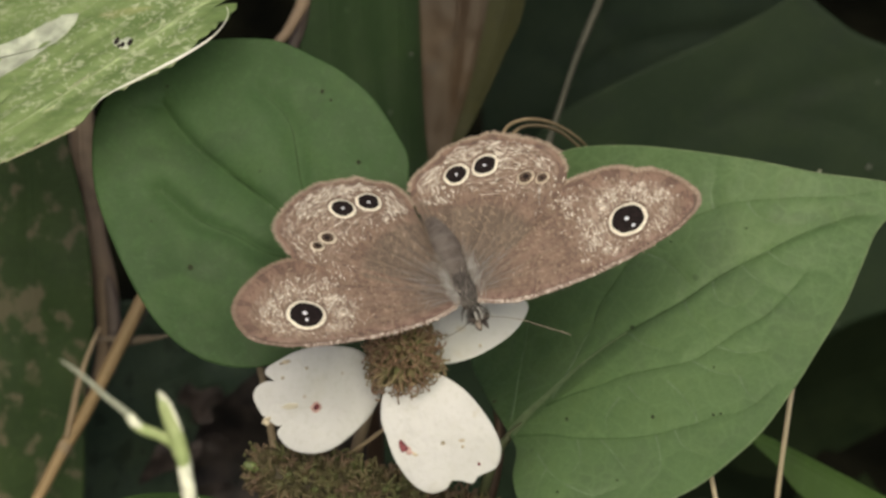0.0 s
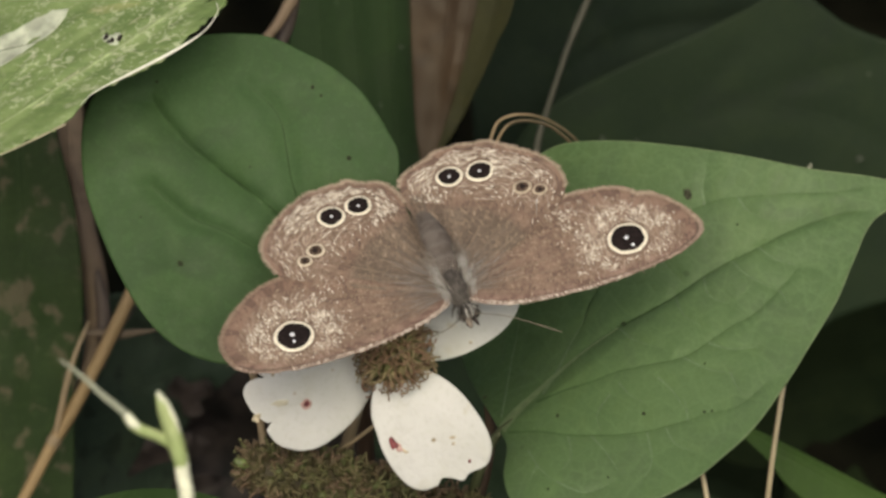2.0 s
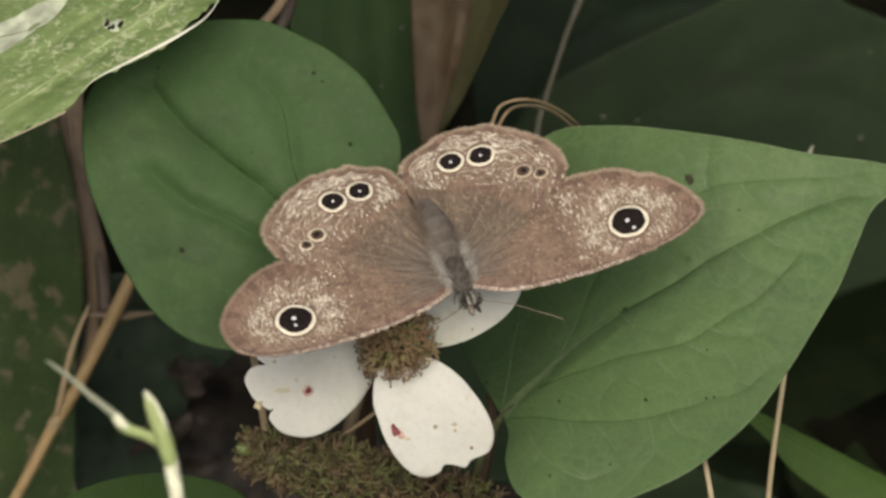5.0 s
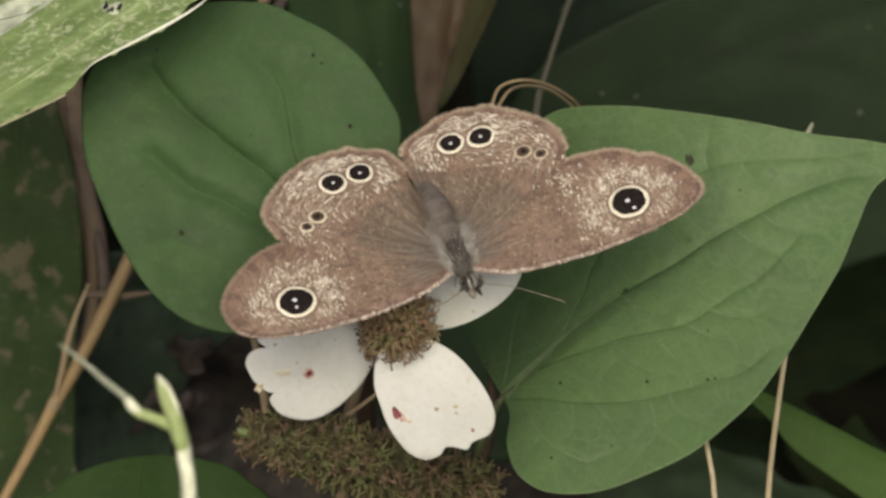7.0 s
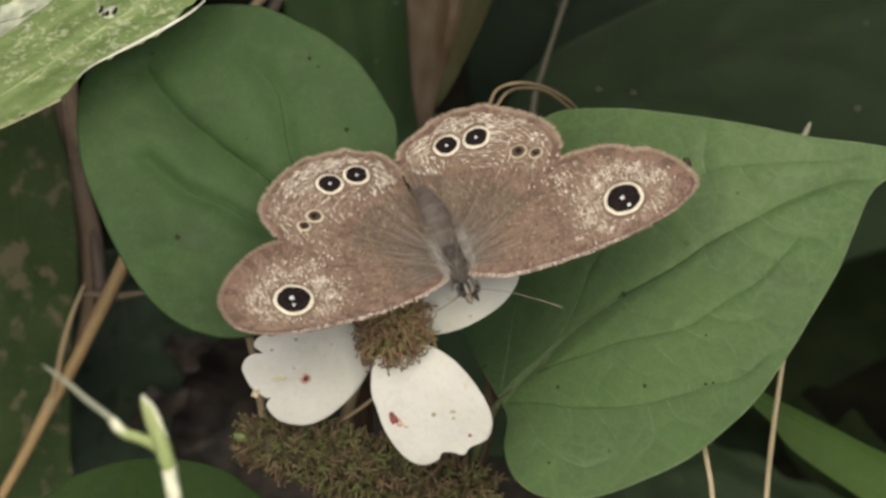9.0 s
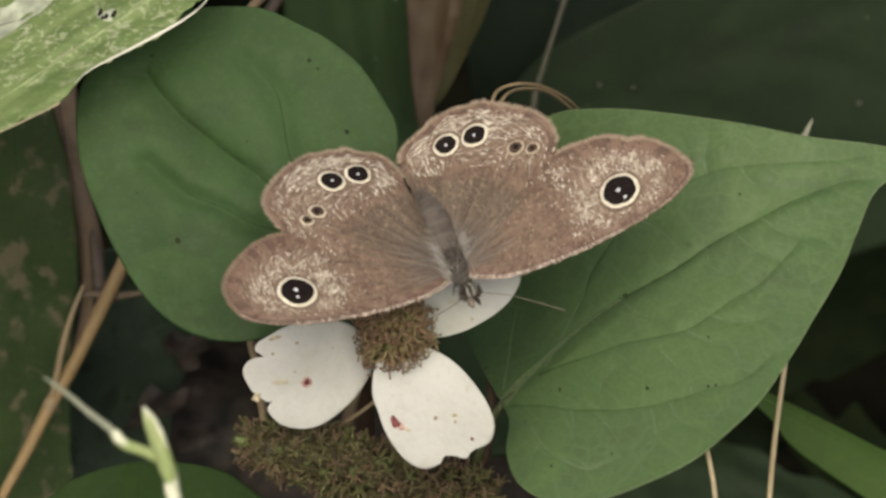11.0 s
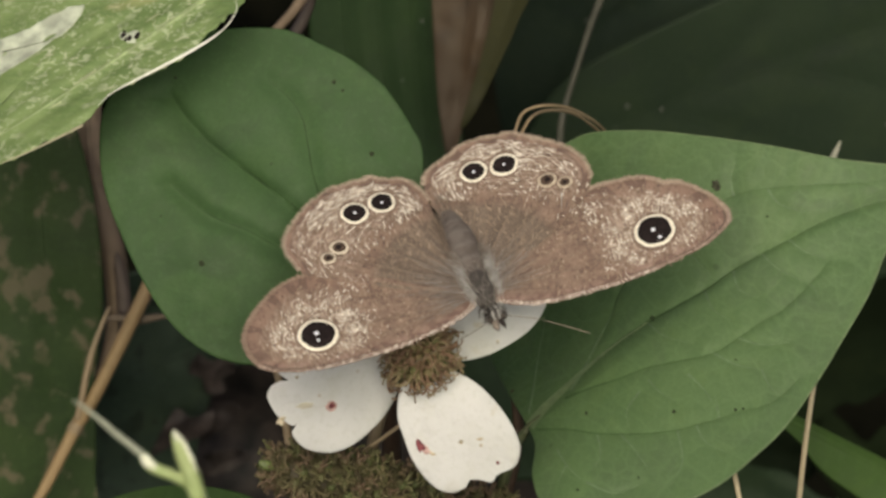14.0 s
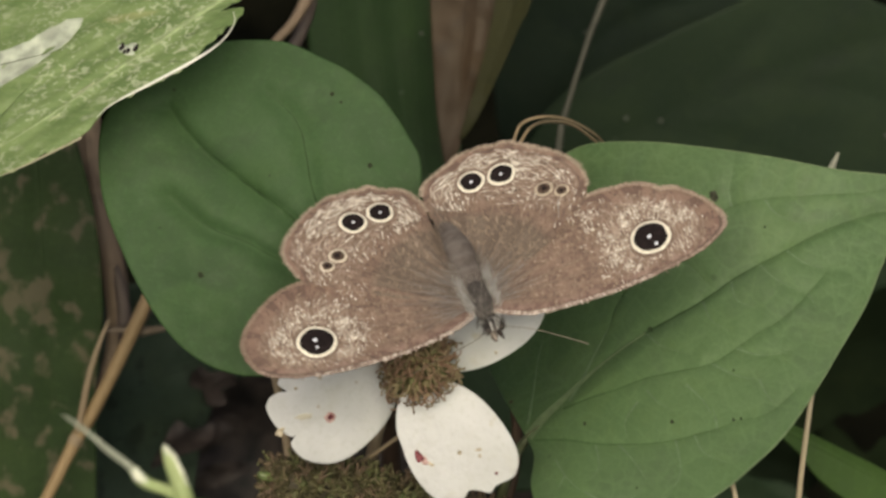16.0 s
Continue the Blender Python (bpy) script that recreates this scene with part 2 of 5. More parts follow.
    for at, wide in ((0.55, 0.13), (1.0, 0.10)) if striae else ((0.45, 0.14),):
        line = m.ramp(m.math("ABSOLUTE", m.math("SUBTRACT", m.math("ADD", rim, m.math("MULTIPLY", m.math("SUBTRACT", m.noise(500, 2), 0.5), 0.35)), at)), wide * 0.4, wide, 0.45 if striae else 0.2, 0.0)
        base = m.mix(line, base, (0.092, 0.059, 0.048))
    for ex, ey, r in spots:
        base = m.mix(m.ramp(m.far(ex, ey), r * 1.0, r * 1.24, 0.70, 0.0), base, (0.106, 0.066, 0.050))
    m.set("Base Color", base)
    m.set("Roughness", 0.62)
    m.set("Specular IOR Level", 0.32)
    m.bump(m.math("ADD", fine, m.math("ADD", m.math("MULTIPLY", st, 1.0), fold)), 0.5, 0.00012)
    return m.mat


def abdomen_material():
    """Grey-brown down, in faint rings along the body."""
    m = Nodes("abdomen_down")
    sep = m.add("ShaderNodeSeparateXYZ", Vector=m.co)
    ring = m.math("SINE", m.math("ADD", m.math("MULTIPLY", sep.outputs[1], 4400.0), m.math("MULTIPLY", m.noise(500, 2), 2.5)))
    c = m.mix(m.ramp(m.noise(900, 4), 0.3, 0.7), (0.086, 0.069, 0.063), (0.134, 0.113, 0.105))
    c = m.mix(m.ramp(ring, 0.3, 1.0, 0.0, 0.28), c, (0.17, 0.148, 0.140))
    m.set("Base Color", c)
    m.set("Roughness", 0.8)
    m.set("Specular IOR Level", 0.2)
    m.bump(m.math("ADD", m.noise(2600, 3), m.math("MULTIPLY", ring, 0.4)), 0.5, 0.00015)
    return m.mat


def island_material(name, a, b, rough=0.6, spec=0.3, skew=1.0):
    """Scales or hairs, each of its own tone between a and b."""
    m = Nodes(name)
    r = m.tree.nodes.new("ShaderNodeNewGeometry").outputs["Random Per Island"]
    m.set("Base Color", m.mix(m.math("POWER", r, skew), a, b))
    m.set("Roughness", rough)
    m.set("Specular IOR Level", spec)
    return m.mat


# ---- mesh helpers ----
def spline(points, steps, closed=False):
    """Catmull-Rom curve through the points."""
    p = np.array(points, float)
    n = len(p)
    out = []
    for i in range(n if closed else n - 1):
        if closed:
            a, b, c, d = p[i - 1], p[i], p[(i + 1) % n], p[(i + 2) % n]
        else:
            a, b, c, d = p[max(i - 1, 0)], p[i], p[i + 1], p[min(i + 2, n - 1)]
        for k in range(steps):
            t = k / steps
            out.append(0.5 * (2 * b + (c - a) * t + (2 * a - 5 * b + 4 * c - d) * t * t + (3 * b - a - 3 * c + d) * t ** 3))
    if not closed:
        out.append(p[-1])
    return np.array(out)


def part(name, data, material, parent=None, label="", at=None):
    """One mesh object from (vertices in mm, faces), under a thing or a part."""
    verts, faces = data
    me = bpy.data.meshes.new(name)
    me.from_pydata([tuple(float(q) * MM for q in v) for v in verts], [], [tuple(f) for f in faces])
    me.update()
    me.polygons.foreach_set("use_smooth", [True] * len(me.polygons))
    for q in material if isinstance(material, (list, tuple)) else [material]:
        me.materials.append(q)
    ob = new(name, me)
    if parent:
        ob.parent = parent
    if at is not None:
        ob.matrix_basis = at
    if label:
        ob["label"] = label
    return ob


def thing(name, at, label, category, group="", kind=""):
    ob = new(name)
    ob.empty_display_size = 0.005
    ob.matrix_basis = at
    return tagged(ob, label, category, group, kind)


def spot(x, y, z, rx=0, ry=0, rz=0):
    """A pose in the plant frame, in mm and degrees."""
    return PLANT @ pose(x * MM, y * MM, z * MM, rx, ry, rz)


def tube(points, radii, sides=8, steps=6):
    """A closed round tube along a curve, with its radius running from first to last."""
    c = spline(points, steps)
    n = len(c)
    rr = np.interp(np.linspace(0, 1, n), np.linspace(0, 1, len(radii)), radii)
    t = np.gradient(c, axis=0)
    t /= np.linalg.norm(t, axis=1)[:, None] + 1e-12
    ref = np.array([0.31, 0.17, 0.93])
    if abs(t[0] @ ref) > 0.9:
        ref = np.array([1.0, 0.1, 0.0])
    verts, faces = [], []
    side = np.cross(t[0], ref)
    for i in range(n):
        side = side - t[i] * (side @ t[i])
        side /= np.linalg.norm(side)
        up = np.cross(t[i], side)
        for k in range(sides):
            a = 2 * math.pi * k / sides
            verts.append(c[i] + rr[i] * (math.cos(a) * side + math.sin(a) * up))
    for i in range(n - 1):
        for k in range(sides):
            j = (k + 1) % sides
            faces.append((i * sides + k, i * sides + j, (i + 1) * sides + j, (i + 1) * sides + k))
    faces.append(tuple(range(sides))[::-1])
    faces.append(tuple((n - 1) * sides + k for k in range(sides)))
    return verts, faces


def joined(*datas):
    verts, faces = [], []
    for v, f in datas:
        o = len(verts)
        verts += list(v)
        faces += [tuple(q + o for q in face) for face in f]
    return verts, faces


def ball(cx, cy, cz, rx, ry, rz, seg=16, rings=10):
    verts, faces = [(cx, cy, cz - rz)], []
    for i in range(1, rings):
        a = math.pi * i / rings
        for k in range(seg):
            b = 2 * math.pi * k / seg
            verts.append((cx + rx * math.sin(a) * math.cos(b), cy + ry * math.sin(a) * math.sin(b), cz - rz * math.cos(a)))
    verts.append((cx, cy, cz + rz))
    last = len(verts) - 1
    for k in range(seg):
        j = (k + 1) % seg
        faces.append((0, 1 + j, 1 + k))
        for i in range(rings - 2):
            o = 1 + i * seg
            faces.append((o + k, o + j, o + seg + j, o + seg + k))
        faces.append((last, 1 + (rings - 2) * seg + k, 1 + (rings - 2) * seg + j))
    return verts, faces


def sheet(outline, height, centre=None, steps=8, rings=22, thick=0.3, ragged=0.0, seed=1.0):
    """A thin closed sheet inside a smooth outline: rings of vertices round a centre, lifted by height(x, y)."""
    o = spline(outline, steps, True)
    if ragged:
        for i, q in enumerate(o):
            o[i] = q + ragged * np.array([noise.noise((q[0] * 1.3, q[1] * 1.3, seed)), noise.noise((q[0] * 1.3, q[1] * 1.3, seed + 7))])
    c = np.array(centre if centre is not None else o.mean(axis=0))
    n = len(o)
    flat = [c]
    for r in range(1, rings + 1):
        s = (r / rings) ** 0.8
        flat += list(c + (o - c) * s)
    top = [np.array((q[0], q[1], height(q[0], q[1]))) for q in flat]
    low = [v - np.array((0, 0, thick)) for v in top]
    m = len(top)
    faces = []
    for k in range(n):
        j = (k + 1) % n
        ring = lambda r, i: 1 + (r - 1) * n + i
        faces.append((0, ring(1, k), ring(1, j)))
        faces.append((m, m + ring(1, j), m + ring(1, k)))
        for r in range(1, rings):
            a, b, d, e = ring(r, k), ring(r, j), ring(r + 1, j), ring(r + 1, k)
            faces.append((a, e, d, b))
            faces.append((m + a, m + b, m + d, m + e))
        a, b = ring(rings, k), ring(rings, j)
        faces.append((a, m + a, m + b, b))
    area = sum(o[i][0] * o[(i + 1) % n][1] - o[(i + 1) % n][0] * o[i][1] for i in range(n))
    if area < 0:
        faces = [f[::-1] for f in faces]
    return top + low, faces


def near_lines(lines):
    """A function that gives the distance from (x, y) to the nearest of the lines."""
    pts = np.concatenate([spline(q, 30) for q in lines])
    return lambda x, y: math.sqrt(((pts[:, 0] - x) ** 2 + (pts[:, 1] - y) ** 2).min())


def rib(line, height, wide, proud=0.06, steps=10):
    """A low rounded rib that lies on a sheet along a line and thins out to its tip."""
    c = spline(line, steps)
    n = len(c)
    t = np.gradient(c, axis=0)
    t /= np.linalg.norm(t, axis=1)[:, None] + 1e-12
    verts, faces = [], []
    for i in range(n):
        w = wide * (0.12 + 0.88 * (1 - i / (n - 1)) ** 1.6)
        s = np.array((-t[i][1], t[i][0]))
        for k, (off, up) in enumerate(((-1, -0.05), (-0.45, 0.8), (0.45, 0.8), (1, -0.05))):
            q = c[i] + s * off * w
            verts.append((q[0], q[1], height(q[0], q[1]) + proud * up))
    for i in range(n - 1):
        for k in range(3):
            a = i * 4 + k
            faces.append((a, a + 1, a + 5, a + 4))
    return verts, [f[::-1] for f in faces]


def disc(x, y, r, height, up, seg=28, sx=1.0, sy=1.0, turn=0.0, wob=0.0):
    """A flat round patch with a rim that lies on a sheet."""
    verts, faces = [(x, y, height(x, y) + up)], []
    ca, sa = math.cos(turn), math.sin(turn)
    for ring, (s, h) in enumerate(((0.55, up), (0.93, up), (1.0, up * 0.2))):
        for k in range(seg):
            a = 2 * math.pi * k / seg
            q = r * s * (1 + wob * noise.noise((math.cos(a) * 1.7 + x, math.sin(a) * 1.7 + y, r)))
            lx, ly = q * sx * math.cos(a), q * sy * math.sin(a)
            vx, vy = x + lx * ca - ly * sa, y + lx * sa + ly * ca
            verts.append((vx, vy, height(vx, vy) + h))
    for k in range(seg):
        j = (k + 1) % seg
        faces.append((0, 1 + k, 1 + j))
        for r0 in (1, 1 + seg):
            faces.append((r0 + k, r0 + seg + k, r0 + seg + j, r0 + j))
    return verts, faces


# ---- materials ----
LEFT_LEAF = leaf_material("left_leaf_green", (0.033, 0.067, 0.024), (0.051, 0.099, 0.038), (0.02, 0.04, 0.015), 0.60, 0.20, specks=0.3, relief=0.4)
RIGHT_LEAF = leaf_material("broad_leaf_green", (0.0685, 0.122, 0.047), (0.097, 0.159, 0.067), (0.03, 0.05, 0.02), 0.58, 0.34, cells=True, relief=0.28)
VEIN_GREEN = plain_material("vein_green", (0.122, 0.176, 0.080), 0.5, 0.2)
VEIN_SIDE = plain_material("vein_side_green", (0.116, 0.176, 0.090), 0.55, 0.25)
VEIN_PALE = plain_material("vein_pale_green", (0.155, 0.210, 0.105), 0.5, 0.2)
VEIN_DARK = plain_material("vein_dark", (0.036, 0.070, 0.026), 0.8, 0.35, 500, 0.1)
VEIN_DEEP = plain_material("vein_deep_green", (0.070, 0.124, 0.047), 0.75, 0.2, 1500, 0.15)
# Midrib green is darkened to draw the shade along its fold.
VEIN_FOLD = plain_material("midrib_fold_shade", (0.050, 0.090, 0.034), 0.75, 0.2, 1500, 0.15)
FRONT_LEAF = weathered_material()
HOLE_RIM = plain_material("hole_rim_pale", (0.34, 0.38, 0.22), 0.6, 0.3, 2500)
SCAR = plain_material("leaf_scar_pale", (0.40, 0.43, 0.35), 0.6, 0.3, 700)
DRY_RIM = straw_material("dry_leaf_rim", (0.25, 0.23, 0.15), (0.42, 0.38, 0.28), 2.0)
DRY_EDGE = straw_material("dry_leaf_edge", (0.62, 0.60, 0.54), (0.80, 0.79, 0.74))
# BG leaf colours are darkened to hold the undergrowth's shade.
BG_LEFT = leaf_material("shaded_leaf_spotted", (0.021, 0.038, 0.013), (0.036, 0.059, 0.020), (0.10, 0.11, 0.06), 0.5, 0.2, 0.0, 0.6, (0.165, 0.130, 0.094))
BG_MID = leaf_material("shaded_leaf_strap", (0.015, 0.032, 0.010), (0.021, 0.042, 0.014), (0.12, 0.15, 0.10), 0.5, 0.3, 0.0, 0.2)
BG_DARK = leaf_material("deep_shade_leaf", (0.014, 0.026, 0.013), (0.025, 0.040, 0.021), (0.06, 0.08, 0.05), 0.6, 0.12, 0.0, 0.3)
BG_DIM = leaf_material("shade_dim_olive_leaf", (0.0115, 0.0205, 0.011), (0.0175, 0.029, 0.0148), (0.10, 0.12, 0.09), 0.6, 0.14, 0.0, 0.5)
BG_SHADE = leaf_material("shade_dim_blue_leaf", (0.011, 0.018, 0.013), (0.018, 0.027, 0.019), (0.06, 0.08, 0.06), 0.7, 0.06, 0.0, 0.3)
# BG_DUSK and BG_DEEP are near black: the deepest shade is in their colour.
BG_DUSK = leaf_material("shade_black_olive_leaf", (0.006, 0.010, 0.005), (0.013, 0.019, 0.009), (0.05, 0.06, 0.04), 0.8, 0.02, 0.0, 0.3)
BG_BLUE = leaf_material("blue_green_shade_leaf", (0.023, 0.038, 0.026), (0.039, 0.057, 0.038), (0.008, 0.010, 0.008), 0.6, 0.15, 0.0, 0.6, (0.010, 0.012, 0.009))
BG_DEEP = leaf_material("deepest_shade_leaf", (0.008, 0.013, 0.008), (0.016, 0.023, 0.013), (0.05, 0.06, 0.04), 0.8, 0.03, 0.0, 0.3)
WITHERED = straw_material("withered_stem_tan", (0.170, 0.122, 0.086), (0.245, 0.182, 0.132), 0.6)
SHEATH = straw_material("sheath_purplish", (0.070, 0.053, 0.049), (0.112, 0.086, 0.074), 0.8)
# Litter browns are darkened towards black for the shade they lie in.
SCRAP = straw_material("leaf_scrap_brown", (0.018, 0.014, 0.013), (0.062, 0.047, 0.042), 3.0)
DEAD_BROWN = straw_material("dead_leaf_shade_brown", (0.011, 0.010, 0.009), (0.050, 0.038, 0.033), 4.0)
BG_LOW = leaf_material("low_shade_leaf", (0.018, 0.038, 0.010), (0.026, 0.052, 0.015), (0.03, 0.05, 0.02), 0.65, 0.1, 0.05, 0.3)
BLADE_GREEN = leaf_material("grass_blade_green", (0.032, 0.066, 0.014), (0.048, 0.090, 0.021), (0.1, 0.15, 0.06), 0.6, 0.15, 0.05, 0.3)
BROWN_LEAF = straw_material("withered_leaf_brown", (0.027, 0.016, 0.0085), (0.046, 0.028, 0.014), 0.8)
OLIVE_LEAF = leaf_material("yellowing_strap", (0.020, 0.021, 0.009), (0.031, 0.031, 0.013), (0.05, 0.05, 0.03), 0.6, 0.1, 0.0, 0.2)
STRAW = straw_material("dry_straw", (0.215, 0.145, 0.072), (0.31, 0.218, 0.118))
STRAW_PALE = straw_material("pale_straw", (0.42, 0.34, 0.23), (0.55, 0.46, 0.33))
STRAW_MID = straw_material("worn_straw", (0.22, 0.16, 0.10), (0.30, 0.23, 0.15))
STRAW_DIM = straw_material("grey_straw", (0.055, 0.048, 0.038), (0.082, 0.072, 0.057))
STALK_DIM = straw_material("dim_greenish_stalk", (0.042, 0.042, 0.032), (0.066, 0.064, 0.050))
STRAW_DULL = straw_material("dull_straw", (0.12, 0.09, 0.065), (0.19, 0.15, 0.11))
STALK_GREEN = plain_material("leaf_stalk_green", (0.075, 0.085, 0.042), 0.6, 0.25, 600)
STEM_RED = straw_material("reddish_stem", (0.060, 0.036, 0.025), (0.095, 0.060, 0.038))
BRACT = bract_material()
BLEMISH = plain_material("crimson_blemish", (0.16, 0.036, 0.045), 0.6, 0.5, 3000)
BLUSH = plain_material("pink_halo", (0.50, 0.33, 0.31), 0.6, 0.25, 3000)
BLEMISH_TAN = plain_material("tan_blemish", (0.47, 0.40, 0.30), 0.6, 0.4, 3000)
FLORET = floret_material("floret_brown_green", (0.128, 0.128, 0.052), (0.160, 0.128, 0.064), (0.085, 0.062, 0.034))
FLORET_OLD = floret_material("floret_withered", (0.068, 0.080, 0.030), (0.090, 0.066, 0.038), (0.048, 0.036, 0.022))
FLORET_OLD_TIP = floret_material("floret_withered_tip", (0.108, 0.106, 0.047), (0.128, 0.086, 0.058), (0.058, 0.041, 0.028))
FLORET_CORE = floret_material("floret_core_dark", (0.045, 0.046, 0.022), (0.055, 0.040, 0.026), (0.03, 0.022, 0.016))
FLORET_TIP = floret_material("floret_tip_yellow", (0.27, 0.22, 0.125), (0.27, 0.165, 0.115), (0.15, 0.085, 0.058))
BUD = plain_material("bud_green", (0.12, 0.15, 0.055), 0.5, 0.3)
SPIKELET = leaf_material("spikelet_green", (0.32, 0.42, 0.16), (0.52, 0.58, 0.32), (0.7, 0.7, 0.5), 0.5, 0.4, 0.2)
BRISTLE = plain_material("bristle_grey", (0.27, 0.285, 0.225), 0.5, 0.15)
STUB = plain_material("dry_tip_grey", (0.30, 0.295, 0.24), 0.6, 0.3, 1200)
ANTENNA = plain_material("antenna_pale", (0.24, 0.20, 0.16), 0.6, 0.3, 2500)
BRISTLE_DULL = plain_material("dirt_pale", (0.065, 0.07, 0.058), 0.7, 0.3)
SPIKELET_PALE = plain_material("spikelet_husk", (0.70, 0.71, 0.58), 0.5, 0.15)
RING = plain_material("eyespot_ring", (0.74, 0.68, 0.585), 0.6, 0.15, 4000)
RING_MID = plain_material("small_eyespot_ring_pale", (0.58, 0.50, 0.41), 0.6, 0.2, 4000)
RING_DULL = plain_material("small_eyespot_ring", (0.43, 0.355, 0.28), 0.6, 0.25, 4000)
PUPIL = plain_material("eyespot_pupil", (0.015, 0.010, 0.010), 0.6, 0.4, 3000, 0.12)
PUPIL_BROWN = plain_material("small_eyespot_pupil", (0.085, 0.056, 0.042), 0.6, 0.5, 5000, 0.2)
GLINT = plain_material("eyespot_glint", (0.78, 0.80, 0.90), 0.4, 0.1)
EYE = plain_material("eye_dark_brown", (0.040, 0.030, 0.027), 0.45, 0.6, 6000)
BODY = plain_material("body_dark", (0.068, 0.058, 0.054), 0.7, 0.5, 2500)
BODY_GREY = island_material("body_grey_brown", (0.105, 0.085, 0.074), (0.215, 0.180, 0.158), 0.75, 0.2)
BODY_BROWN = island_material("abdomen_side_hair", (0.095, 0.070, 0.056), (0.225, 0.172, 0.142), 0.7, 0.2)
ABDOMEN = abdomen_material()
FUR = island_material("fur_grey", (0.13, 0.108, 0.096), (0.36, 0.32, 0.295), 0.55, 0.3)
FUR_PALE = plain_material("fur_pale", (0.41, 0.395, 0.39), 0.7, 0.3, 3000)
FUR_PALP = plain_material("fur_palp", (0.19, 0.155, 0.13), 0.7, 0.4, 3000)
ROT = plain_material("rot_brown", (0.048, 0.050, 0.034), 0.9, 0.4, 2500, 0.05)
SPECK = plain_material("dark_speck", (0.032, 0.040, 0.022), 0.9, 0.3, 3000, 0.05)
FUR_DARK = plain_material("fur_dark", (0.05, 0.042, 0.04), 0.7, 0.3, 1500)
FRINGE = island_material("wing_fringe", (0.21, 0.155, 0.122), (0.43, 0.345, 0.280), 0.7, 0.2)
FRINGE_BROWN = island_material("forewing_fringe", (0.150, 0.103, 0.080), (0.33, 0.250, 0.200), 0.7, 0.2)
COSTA = island_material("wing_front_edge", (0.15, 0.100, 0.082), (0.80, 0.70, 0.63), 0.6, 0.3, 1.7)
COSTA_DULL = island_material("wing_front_edge_dull", (0.15, 0.100, 0.082), (0.46, 0.36, 0.31), 0.7, 0.2, 1.4)
FLECK = island_material("silvery_scales", (0.27, 0.205, 0.165), (0.90, 0.83, 0.75), 0.5, 0.4, 1.3)
FLECK_TAN = island_material("tan_scales", (0.215, 0.155, 0.117), (0.40, 0.31, 0.245))
FLECK_DARK = island_material("dark_scales", (0.080, 0.055, 0.043), (0.150, 0.104, 0.082))
ROOT_HAIR = island_material("wing_root_hair", (0.104, 0.083, 0.076), (0.33, 0.297, 0.284), 0.55, 0.3, 1.5)
WING_VEIN = plain_material("wing_vein_brown", (0.205, 0.150, 0.116), 0.6, 0.35, 1500, 0.3)


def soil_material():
    m = Nodes("leaf_mould_shade_black")
    # Near-black mould colour stands in for deep shade in the gaps.
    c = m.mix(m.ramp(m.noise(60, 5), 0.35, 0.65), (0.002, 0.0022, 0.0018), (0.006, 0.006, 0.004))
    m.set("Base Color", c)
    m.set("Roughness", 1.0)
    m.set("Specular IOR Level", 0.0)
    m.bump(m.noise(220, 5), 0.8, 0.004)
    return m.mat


# ---- ground ----
def ground():
    n = 60
    g = np.sign(np.linspace(-1, 1, n)) * np.abs(np.linspace(-1, 1, n)) ** 6 * 60000
    verts = [(x, y, 9 * noise.noise((x * 0.02, y * 0.02, 0)) if abs(x) < 600 and abs(y) < 600 else 0) for y in g for x in g]
    faces = [(r * n + c, r * n + c + 1, (r + 1) * n + c + 1, (r + 1) * n + c) for r in range(n - 1) for c in range(n - 1)]
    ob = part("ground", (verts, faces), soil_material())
    tagged(ob, "crumbly leaf mould, coloured near black for the shade under the herbs", "ground", "", "structure")


ground()


def to_ground(x, y, z, drift=(0, 0), keep=0.0):
    """Points of a stem from a place in the plant frame down to the soil, in the plant frame."""
    top = PLANT @ Vector((x * MM, y * MM, z * MM))
    back = PLANT.inverted()
    out = []
    for f in (0.015, 0.05, 0.12, 0.3, 0.6, 1.0):
        p = Vector((top.x + drift[0] * MM * f, top.y + drift[1] * MM * f, top.z * (1 - f) - 0.004 * (f == 1.0)))
        q = back @ p
        out.append(tuple(v / MM for v in q))
    return out


# ---- the leaves ----
def plane_height(x0, y0, dx, dy, veins=None, dip=0.0, wide=1.2, wave=0.4, size=9.0, seed=0.0, arch=0.0):
    dist = near_lines(veins) if veins else None

    def height(x, y):
        z = dx * (x - x0) + dy * (y - y0) - arch * ((x - x0) ** 2 + (y - y0) ** 2)
        z += wave * noise.noise((x / size, y / size, seed)) + 0.25 * wave * noise.noise((x / size * 3.1, y / size * 3.1, seed + 3))
        if dist:
            z -= dip * math.exp(-(dist(x, y) / wide) ** 2)
        return z

    return height


def folded(height, midrib, rise):
    """The same sheet, with a shallow valley along its midrib."""
    dist = near_lines([midrib])
    return lambda x, y: height(x, y) + rise * (1 - math.exp(-dist(x, y) / 2.2))


def furrow(line, deep, wide, under=0.22):
    """The dip along a vein. wide, under: how far it reaches above and below the line."""
    c = spline(line, 8)
    c = c[np.argsort(c[:, 0])]
    ends = c[0, 0], c[-1, 0]

    def dip(x, y):
        d = (y - np.interp(x, c[:, 0], c[:, 1])) * 0.8
        out = max(0.0, ends[0] - x, x - ends[1])
        return deep * math.exp(-d / wide if d > 0 else d / under) * math.exp(-(out / 1.6) ** 2)

    return dip


